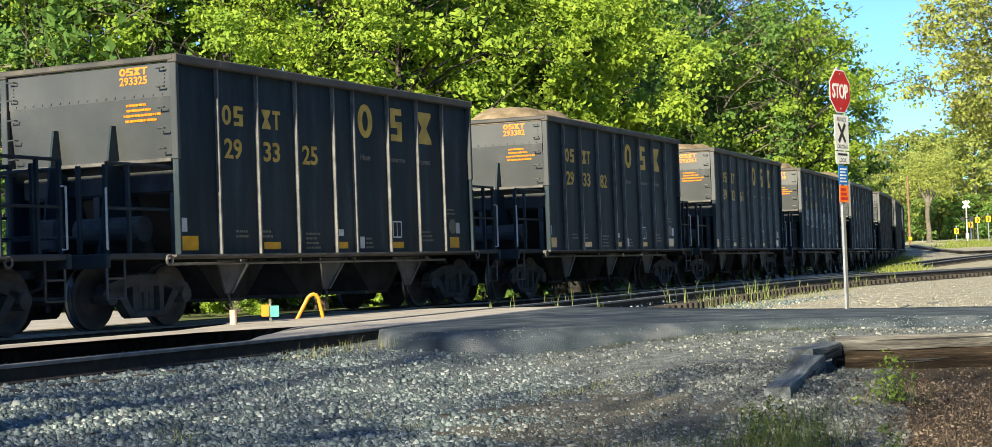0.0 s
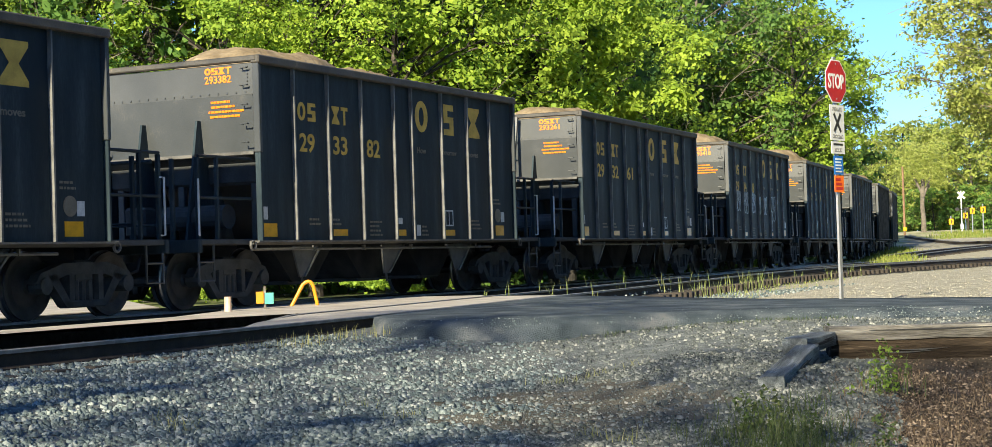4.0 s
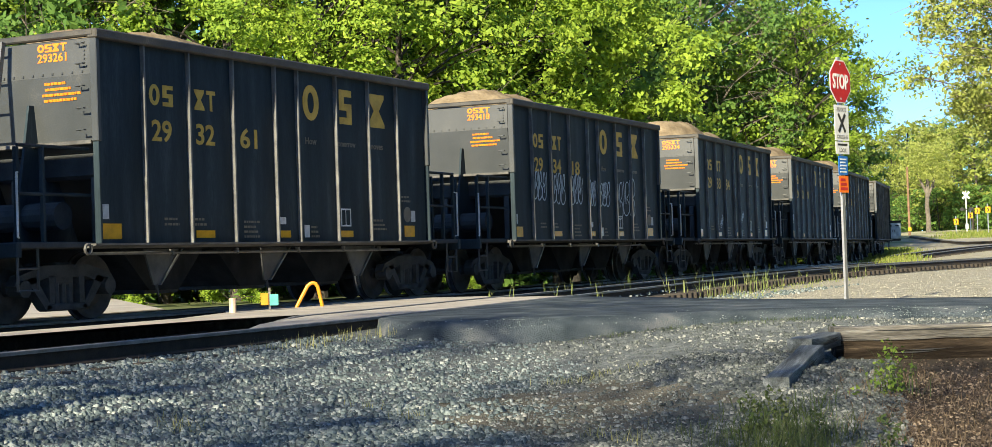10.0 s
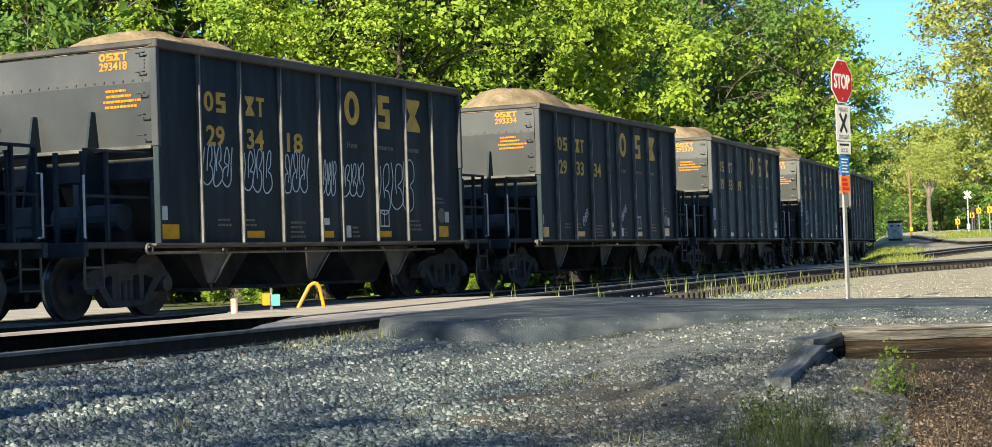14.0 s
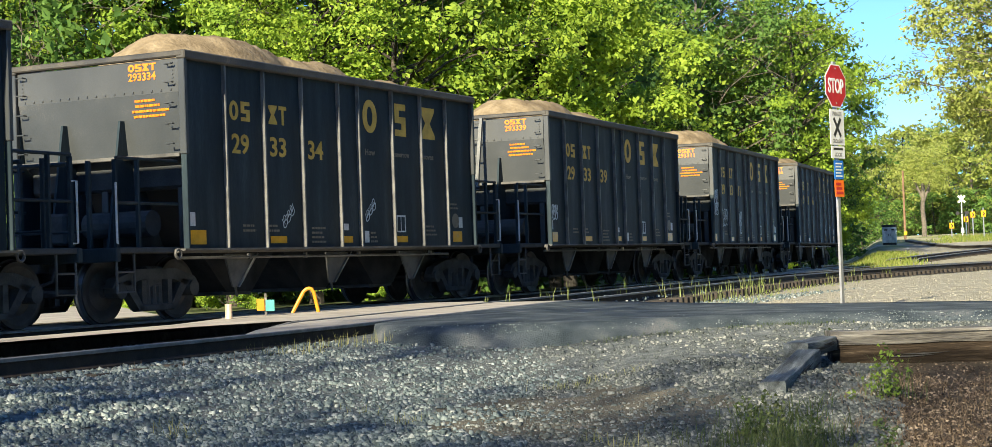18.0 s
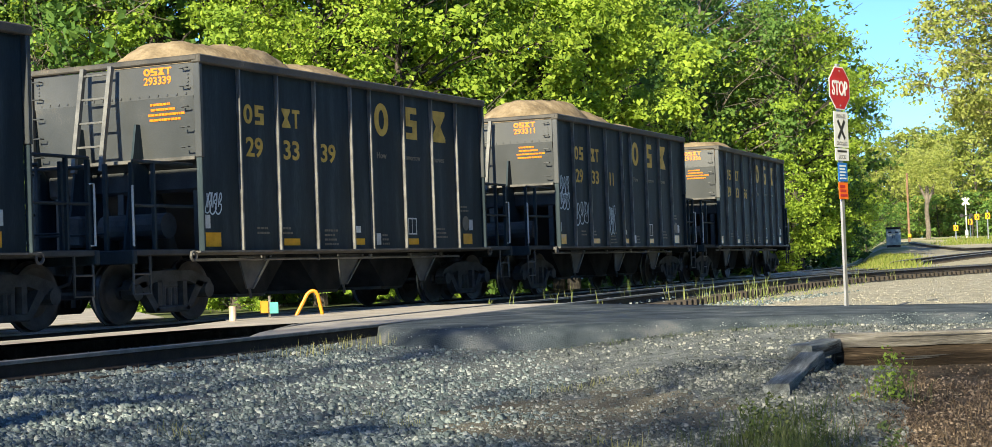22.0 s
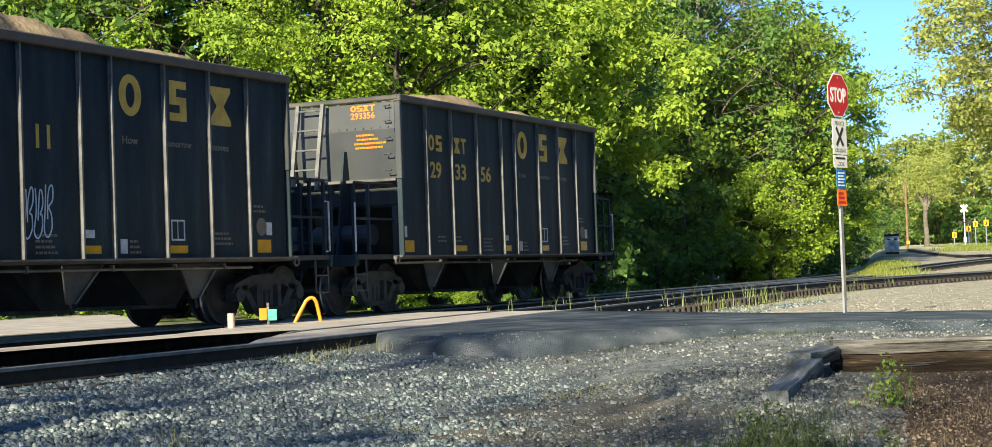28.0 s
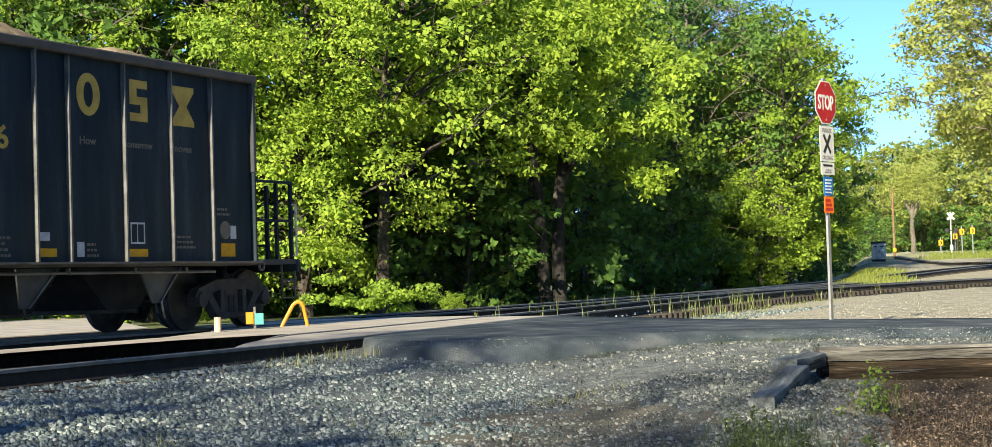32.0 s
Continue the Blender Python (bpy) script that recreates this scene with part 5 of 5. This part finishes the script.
            (xa, za), (xb, zb) = pts[max(0, i - 1)], pts[min(len(pts) - 1, i + 1)]
            ln = math.hypot(xb - xa, zb - za) or 1
            nx, nz = -(zb - za) / ln * width / 2, (xb - xa) / ln * width / 2
            rows.append([bm.verts.new(v) for v in ((x - nx, 0, z - nz), (x - nx, -0.003, z - nz), (x + nx, -0.003, z + nz), (x + nx, 0, z + nz))])
        for q, r in zip(rows, rows[1:]):
            for k in range(3):
                bm.faces.new((q[k], q[k + 1], r[k + 1], r[k]))
    bmesh.ops.recalc_face_normals(bm, faces=bm.faces[:])
    me = bpy.data.meshes.new("scrawl")
    bm.to_mesh(me)
    bm.free()
    return me


for c, x, z, w, h, loops in ((4, -3.52, 1.88, 0.74, 0.58, 3), (4, -2.48, 1.86, 0.76, 0.60, 3), (4, -1.38, 1.84, 0.70, 0.60, 3), (4, -0.27, 1.82, 0.46, 0.52, 3), (4, 0.40, 1.80, 0.70, 0.56, 3), (4, 1.58, 1.56, 1.30, 0.82, 3),
                             (5, -2.02, 1.34, 0.42, 0.15, 3), (5, 0.58, 1.46, 0.44, 0.15, 3), (6, -4.50, 1.58, 0.40, 0.30, 3),
                             (7, -4.48, 2.18, 0.62, 0.38, 3), (7, -4.45, 1.86, 0.60, 0.34, 3), (7, -3.52, 1.52, 0.85, 0.50, 3), (7, -1.42, 1.34, 0.55, 0.60, 3)):
    ob = link("scrawl", scrawl(int(c * 10 + x * 7), w, h, loops, 0.014 if c == 5 else 0.022), M["paintmark"], CARS[c], "pale spray-painted scrawl")
    ob.matrix_basis = pose(x, -NEAR - 0.004, z, 0, -42 if c == 5 else 0)


# ---- far end of the view ----
def far_things():
    def base(px, d):
        p = seen(px, d)
        return Vector((p.x, p.y, ground_z(p.x, p.y)))
    p = base(1437, 146)
    root = tagged(new("utility_pole"), "brown wooden utility pole by the far road", "utility pole")
    root.matrix_basis = pose(p.x, p.y, p.z)
    part("pole", tube(bmesh.new(), [(0, 0, -0.5), (0, 0, 6.0)], 0.11, 10, 0.085), M["polewood"], root)
    part("collar", boxed(-0.14, 0.14, -0.18, -0.09, 0.40, 0.70, 0.02), M["signyellow"], root)
    p = base(1528, 150)
    root = tagged(new("crossbuck"), "white crossbuck with signal lights on a steel mast", "crossbuck signal")
    root.matrix_basis = pose(p.x, p.y, p.z, 0, 0, -8)
    part("mast", tube(bmesh.new(), [(0, 0, -0.3), (0, 0, 3.75)], 0.05, 8), M["signwhite"], root)
    for k in (-1, 1):
        o = part("blade", boxed(-0.42, 0.42, -0.12 - 0.02 * k, -0.10 - 0.02 * k, -0.085, 0.085), M["signwhite"], root)
        o.matrix_basis = pose(0, 0, 3.35) @ pose(0, 0, 0, 0, k * 45)
    part("signal_arm", boxed(-0.5, 0.5, -0.14, -0.08, 2.06, 2.14), M["dark"], root)
    for k in (-0.4, 0.4):
        part("signal_head", tube(bmesh.new(), [(k, -0.1, 2.1), (k, -0.22, 2.1)], 0.17, 14), M["dark"], root)
    part("signal_box", boxed(-0.14, 0.14, -0.1, 0.12, 0.3, 0.8, 0.02), M["steel"], root)
    for px, d, z in ((1511, 148, 1.05), (1534, 152, 1.5), (1545, 146, 1.95), (1562, 138, 2.05)):
        p = base(px, d)
        root = tagged(new("curve_sign"), "yellow chevron curve sign on a short post", "road sign", "curve signs along the far road")
        root.matrix_basis = pose(p.x, p.y, p.z, 0, 0, 8)
        part("post", boxed(-0.04, 0.04, 0.0, 0.05, -0.3, z + 0.5), M["steel"], root)
        face = part("panel", boxed(-0.21, 0.21, -0.03, -0.012, z - 0.24, z + 0.26), M["signyellow"], root)
        part("chevron", prism(bmesh.new(), [(-0.1, z - 0.16), (0.02, z - 0.16), (0.13, z), (0.02, z + 0.16), (-0.1, z + 0.16), (0.02, z)], "y", -0.04, -0.03), M["signblack"], face)
    line = [base(px, d) + Vector((0, 0, 0.18)) for px, d in ((1440, 136), (1462, 126), (1490, 117), (1525, 109), (1570, 102), (1640, 95))]
    root = tagged(new("far_track"), "rusty far track curving across the gravel", "railway track", kind="structure")
    for off in (-0.755, 0.755):
        me = rail_mesh([p + Vector((0.45 * off, 0.9 * off, 0)) for p in line], "rail")
        link("rail", me, None, root)
    p = base(1467, 158)
    root = tagged(new("tree"), "grey-brown bare trunk of a tree by the far road", "tree", "distant trees")
    root.matrix_basis = pose(p.x, p.y, p.z)
    bm = tube(bmesh.new(), [(0, 0, -0.4), (0.05, 0, 1.0), (-0.05, 0, 2.5), (0.1, 0, 5.0)], 0.26, 10, 0.18)
    tube(bm, [(0.02, 0, 3.2), (0.9, 0, 5.4)], 0.16, 7, 0.08)
    tube(bm, [(0.0, 0, 3.6), (-0.9, 0, 5.6)], 0.15, 7, 0.08)
    part("trunk", bm, M["twig"], root)
    link("crown", leaf_mesh("crown", [((1.6 * math.cos(k * 2.4), 1.2 * math.sin(k * 2.4), 5.0 + 0.25 * k), (1.3, 1.3, 0.8), 420) for k in range(14)], np.random.default_rng(3), 0.15, M["leaf_pale"]), None, root)
    p = seen(1412, 127)
    p.z = ground_z(p.x, p.y)
    root = tagged(new("equipment_cabinet"), "silver-blue trackside equipment cabinet with a dark roof", "equipment cabinet")
    root.matrix_basis = pose(p.x, p.y, p.z, 0, 0, -14)
    part("plinth", boxed(-0.50, 0.50, -0.42, 0.42, -0.3, 0.16, 0.02), M["dark"], root)
    part("body", boxed(-0.53, 0.53, -0.45, 0.45, 0.16, 1.36, 0.03), M["vehicle"], root)
    part("roof", boxed(-0.57, 0.57, -0.50, 0.48, 1.36, 1.52, 0.04), M["dark"], root)
    for k in (-1, 1):
        door = part("door", boxed(k * 0.255 - 0.235, k * 0.255 + 0.235, -0.475, -0.45, 0.24, 1.28, 0.01), M["vehicle"], root)
        part("handle", boxed(-k * -0.06 - 0.015, -k * -0.06 + 0.015, -0.505, -0.475, 0.66, 0.84, 0.004), M["dark"], door)
        part("vent", boxed(k * 0.255 - 0.12, k * 0.255 + 0.12, -0.485, -0.474, 1.08, 1.18), M["dark"], door)


far_things()


# ---- gravel, grass and weeds ----
M["railgrass"] = leafy("pale_rail_grass", (0.13, 0.19, 0.05), (0.24, 0.30, 0.09), (0.40, 0.41, 0.18), 0.4)
M["herb"] = leafy("fresh_herb_leaves", (0.10, 0.17, 0.03), (0.19, 0.28, 0.05), (0.32, 0.40, 0.10), 0.4)
M["straw"] = leafy("yellowed_grass", (0.15, 0.17, 0.06), (0.27, 0.27, 0.11), (0.40, 0.36, 0.19), 0.35)
M["weed"] = leafy("muted_weeds", (0.035, 0.058, 0.020), (0.066, 0.096, 0.032), (0.13, 0.145, 0.066), 0.3)


M["litter"] = surface("brown_leaf_litter", (0.036, 0.028, 0.022), (0.12, 0.088, 0.064), 9.0, 0.9, 0, 0.3, 60, third=(0.30, 0.235, 0.175), island=0.75, spec=0.1)


def stones(name, spots, rng, lo, hi, material, label):
    """Loose stones as rough little blocks, half sunk in the ground."""
    n = len(spots)
    cube = np.array([(x, y, z) for z in (-1, 1) for x, y in ((-1, -1), (1, -1), (1, 1), (-1, 1))], float) * np.array([1, 1, 1])
    cube[4:, :2] *= 0.72
    size = lo + (hi - lo) * rng.uniform(0, 1, n) ** 1.35
    P = cube[None] * size[:, None, None] * rng.uniform(0.6, 1.15, (n, 1, 3)) * (1, 0.85, 0.62)
    P *= rng.uniform(0.45, 1.25, (n, 8, 1))
    az, tl = rng.uniform(0, 2 * math.pi, n), rng.uniform(-0.7, 0.7, n)
    c, s = np.cos(az)[:, None], np.sin(az)[:, None]
    ct, st = np.cos(tl)[:, None], np.sin(tl)[:, None]
    y, z = P[:, :, 1] * ct - P[:, :, 2] * st, P[:, :, 1] * st + P[:, :, 2] * ct
    x = P[:, :, 0]
    Q = np.stack([x * c - y * s, x * s + y * c, z], 2) + spots[:, None]
    Q[:, :, 2] += size[:, None] * 0.22
    F = np.array([(4, 5, 6), (4, 6, 7), (0, 1, 5), (0, 5, 4), (1, 2, 6), (1, 6, 5), (2, 3, 7), (2, 7, 6), (3, 0, 4), (3, 4, 7)])
    faces = (np.arange(n)[:, None, None] * 8 + F[None]).reshape(-1, 3)
    me = bpy.data.meshes.new(name)
    me.vertices.add(n * 8)
    me.vertices.foreach_set("co", Q.ravel())
    me.loops.add(len(faces) * 3)
    me.loops.foreach_set("vertex_index", faces.ravel().astype(np.int32))
    me.polygons.add(len(faces))
    me.polygons.foreach_set("loop_start", np.arange(0, len(faces) * 3, 3, dtype=np.int32))
    me.update(calc_edges=True)
    return tagged(link(name, me, material), label, "gravel", kind="stuff")


def on_road(s, w):
    return s > 16.1 and 4.8 < w < 60 and s < 22.8 and not (w > 8.3 and s < 16.6 + (w - 8.3) * 1.25 and s < 19.7)


def scatter(n, rng, d0, d1, px0, px1, keep):
    out = []
    while len(out) < n:
        d = 1 / rng.uniform(1 / d1, 1 / d0)
        x, y = (rng.uniform(px0, px1) - 784) / 2650 * d, d
        s, w = to_sw(x, y)
        if keep(x, y, s, w):
            out.append((x, y, ground_z(x, y)))
    return np.array(out)


def bare(x, y):
    n = 0.5 * noise.noise((x * 1.4, y * 1.4, 7))
    return ((x - 0.55) / 1.15) ** 2 + ((y - 12.6) / 1.9) ** 2 + n < 0.85 or ((x - 1.75) / 0.75) ** 2 + ((y - 16.6) / 1.2) ** 2 + 2 * n < 0.8


def gravel():
    rng = np.random.default_rng(21)
    lot = scatter(48000, rng, 7.5, 19, -60, 1640, lambda x, y, s, w: w > 6.55 and not on_road(s, w) and not (x > 2.65 + 0.22 * (y - 11) and y < 16.2) and (not bare(x, y) or rng.uniform() < 0.28))
    worn = np.array([x > 0.15 + 0.9 * noise.noise((x * 0.9, y * 0.9, 2)) + 0.10 * (y - 11) for x, y, z in lot])
    stones("gravel", lot[~worn], rng, 0.007, 0.031, M["stone"], "loose grey crushed gravel on the lot")
    stones("gravel", lot[worn], rng, 0.006, 0.028, M["duststone"], "trodden dusty gravel on the lot")
    fine = scatter(20000, rng, 8.5, 19, 700, 1560, lambda x, y, s, w: w > 6.55 and not on_road(s, w) and not (x > 2.65 + 0.22 * (y - 11) and y < 16.2) and (not bare(x, y) or rng.uniform() < 0.45))
    stones("gravel", fine, rng, 0.005, 0.014, M["duststone"], "fine dusty gravel between the larger stones")
    far = scatter(9000, rng, 21, 62, 1000, 1700, lambda x, y, s, w: s > 23.2 and w > siding_w(s) + 0.55)
    stones("gravel", far, rng, 0.006, 0.020, M["tanstone"], "pale loose gravel beyond the road")
    spill = []
    for _ in range(1500):
        w = rng.uniform(6.9, 13.5)
        s = between([(6.8, 16.45), (7.5, 16.25), (8.5, 16.9), (9.5, 18.0), (10.5, 19.0), (13.5, 19.5)], w) + rng.exponential(0.45) - 0.3
        p = sw(s, w, -0.012 - 0.010 * (w - 6.4) - 0.25 * max(0.0, -s + between([(6.8, 16.45), (7.5, 16.25), (8.5, 16.9), (9.5, 18.0), (10.5, 19.0), (13.5, 19.5)], w)))
        spill.append(tuple(p))
    litter = scatter(9500, rng, 9.4, 16.1, 1300, 1700, lambda x, y, s, w: x > 2.5 + 0.22 * (y - 11) and y < 16.12)
    stones("litter", litter, rng, 0.004, 0.017, M["litter"], "brown dead leaves and chips on bare soil")
    stones("gravel", np.array(spill), rng, 0.004, 0.011, M["stone"], "loose gravel spilled on the asphalt edge")
    bed = scatter(8000, rng, 12, 40, -60, 1400, lambda x, y, s, w: -2.2 < w < 6.55 and (s < 16 or s > 26) and not (1.3 < w < 3.5 and s < 17))
    bed[:, 2] += 0.01
    stones("ballast_stones", bed, rng, 0.015, 0.038, M["stone"], "dirty grey ballast between the sleepers")


gravel()


def blades(name, spots, rng, height, width, material, label, spread=0.5):
    """Grass: bent tapering blades."""
    n = len(spots)
    h = height * rng.uniform(0.45, 1.1, (n, 1))
    az = rng.uniform(0, 2 * math.pi, n)
    side = np.stack([np.cos(az), np.sin(az), 0 * az], 1) * width
    lean = np.stack([np.cos(az + 1.4), np.sin(az + 1.4), 0 * az], 1) * h * rng.uniform(0.05, spread, (n, 1))
    up = np.array([0, 0, 1.0])
    P = np.stack([spots - side, spots + side, spots + lean * 0.35 + up * h * 0.55 + side * 0.7, spots + lean * 0.35 + up * h * 0.55 - side * 0.7, spots + lean + up * h], 1)
    i = np.arange(n)[:, None] * 5
    verts = P.reshape(-1, 3)
    faces = [tuple(f) for f in (i + [0, 1, 2, 3])] + [tuple(f) for f in (i + [3, 2, 4])]
    me = sheet_mesh(name, verts.tolist(), [tuple(int(v) for v in f) for f in faces])
    return tagged(link(name, me, material), label, "grass", kind="stuff")


def tufts(rng, centres, per, r):
    c = np.repeat(np.array(centres, float), per, axis=0)
    c[:, :2] += rng.normal(size=(len(c), 2)) * r
    for k in range(len(c)):
        c[k, 2] = ground_z(c[k, 0], c[k, 1])
    return c


def greens():
    rng = np.random.default_rng(4)
    line = []
    for s in np.arange(26.5, 62, 0.42):
        if noise.noise((s * 0.9, 1, 1)) > 0.12 - 0.35 * smooth(30, 36, s) + 0.30 * smooth(42, 47, s):
            p = sw(s + rng.uniform(-0.1, 0.1), siding_w(s) + rng.uniform(0.10, 0.75))
            line.append((p.x, p.y, 0))
    blades("tall_grass", tufts(rng, line, 5, 0.10), rng, 0.44, 0.008, M["railgrass"], "tall bright green grass along the siding rail", 0.55)
    strip = []
    for s in np.arange(24, 52, 0.22):
        p = sw(s, siding_w(s) + rng.uniform(0.5, 2.0))
        strip.append((p.x, p.y, 0))
    blades("short_grass", tufts(rng, strip, 3, 0.2), rng, 0.10, 0.008, M["grass"], "short dry grass on the ballast shoulder", 0.9)
    mid = []
    for s in np.arange(26.8, 44, 1.3):
        p = sw(s, siding_w(s) - 2.0 + rng.uniform(-0.7, 0.7))
        mid.append((p.x, p.y, 0))
    blades("weed_grass", tufts(rng, mid, 4, 0.08), rng, 0.40, 0.007, M["railgrass"], "weedy grass between the rails")
    corner = [tuple(sw(s, w)) for s, w in zip(rng.uniform(14.2, 16.8, 34), rng.uniform(6.35, 7.0, 34))]
    blades("dry_grass", tufts(rng, corner, 5, 0.08), rng, 0.15, 0.0032, M["straw"], "straggly yellow-green grass at the asphalt edge")
    edge = [tuple(sw(s, rng.uniform(6.45, 6.75))) for s in np.arange(8.5, 15, 0.22)]
    blades("dry_grass", tufts(rng, edge, 3, 0.06), rng, 0.10, 0.003, M["dry"], "thin dry grass along the siding rail")
    lot = [tuple(seen(px, d)) for px, d in ((275, 11.6), (283, 11.4), (268, 11.7), (640, 12.2), (960, 10.4), (975, 10.3), (940, 10.6), (560, 13.0), (900, 14.8), (930, 15.0), (870, 14.9), (950, 15.2), (1000, 15.6))]
    blades("grass_tuft", tufts(rng, lot, 15, 0.09), rng, 0.11, 0.003, M["straw"], "small grass tufts in the gravel", 1.5)
    weeds = [tuple(seen(px, d)) for px, d in zip(rng.uniform(1165, 1300, 55), rng.uniform(9.6, 12.2, 55))]
    blades("weeds", tufts(rng, weeds, 9, 0.10), rng, 0.14, 0.004, M["weed"], "green weeds round the sunken timber", 1.4)
    fringe = [tuple(seen(px, d)) for px, d in zip(rng.normal(1225, 55, 85), rng.uniform(9.2, 10.9, 85))]
    blades("weeds", tufts(rng, fringe, 11, 0.10), rng, 0.13, 0.0028, M["weed"], "fine grey-green grass along the lot's near edge", 1.8)
    verge = [tuple(sw(between([(7.4, 16.2), (8.5, 16.7), (9.5, 17.7), (10.5, 18.7), (11.5, 19.2)], w) - 0.12 - 0.35 * u, w)) for w, u in zip(rng.uniform(8.6, 11.5, 75), rng.uniform(0, 1, 75))]
    blades("weeds", tufts(rng, verge, 7, 0.09), rng, 0.055, 0.003, M["weed"], "low dusty weeds along the asphalt's edge", 2.0)
    tall = [tuple(seen(px, d)) for px, d in zip(rng.normal(1408, 10, 12), rng.uniform(12.6, 13.4, 12))]
    blades("tall_weed", tufts(rng, tall, 6, 0.05), rng, 0.32, 0.004, M["weed"], "tall wispy green weed in front of the timber", 1.0)
    stalks = [tuple(seen(px, d)) for px, d in zip(rng.uniform(1340, 1680, 170), rng.uniform(9.6, 14.8, 170))]
    blades("dry_stalks", tufts(rng, stalks, 13, 0.17), rng, 0.075, 0.0035, M["dry"], "dead dry stalks on brown soil", 3.2)
    bank = [tuple(seen(px, d)) for px, d in zip(rng.uniform(1345, 1440, 300), rng.uniform(72, 104, 300))]
    blades("bank_grass", tufts(rng, bank, 16, 0.5), rng, 0.25, 0.02, M["grass"], "sunlit rough grass on the far bank", 0.8)
    slope = [tuple(seen(px, d)) for px, d in zip(rng.uniform(1496, 1640, 260), rng.uniform(127, 150, 260))]
    blades("bank_grass", tufts(rng, slope, 12, 0.7), rng, 0.28, 0.03, M["grass"], "rough yellow-green grass below the far signs", 0.8)
    # a bushy weed in front of the timber
    clumps = [((0.07 * rng.normal(), 0.07 * rng.normal(), 0.04 + 0.035 * k), (0.07, 0.07, 0.05), 16) for k in range(9)]
    for px, d, sc in ((1190, 10.6, 0.8), (1225, 10.9, 0.8), (1290, 10.4, 0.6), (1404, 9.7, 0.7), (1320, 16.6, 0.8)):
        p = seen(px, d)
        ob = tagged(link("weed", leaf_mesh("weed", clumps, rng, 0.032, M["weed"]), None), "leafy green weed in the gravel", "weed", "weeds in the gravel", "stuff")
        ob.matrix_basis = pose(p.x, p.y, ground_z(p.x, p.y)) @ Matrix.Diagonal((sc, sc, sc, 1))
    # an upright leafy plant before the timber
    clumps = [((0.075 * rng.normal() * (1.4 - k / 15), 0.06 * rng.normal(), 0.03 + 0.02 * k), (0.075, 0.075, 0.05), 13 - k // 2) for k in range(19)]
    p = seen(1402, 12.6)
    ob = tagged(link("leafy_plant", leaf_mesh("leafy_plant", clumps, rng, 0.034, M["herb"]), None), "upright fresh green leafy plant before the timber", "plant", kind="stuff")
    ob.matrix_basis = pose(p.x, p.y, ground_z(p.x, p.y))
    p = seen(625, 40.5)
    clumps = [((rng.normal() * 0.65, rng.normal() * 0.45, 0.55 + 0.30 * rng.normal()), (0.42, 0.42, 0.16), 150) for _ in range(16)]
    ob = tagged(link("bush", leaf_mesh("bush", clumps, rng, 0.09, M["leaf"]), None), "low pale green shrub beside the main track", "bush", "bushes by the tracks")
    ob.matrix_basis = pose(p.x, p.y, ground_z(p.x, p.y))


greens()
motions()
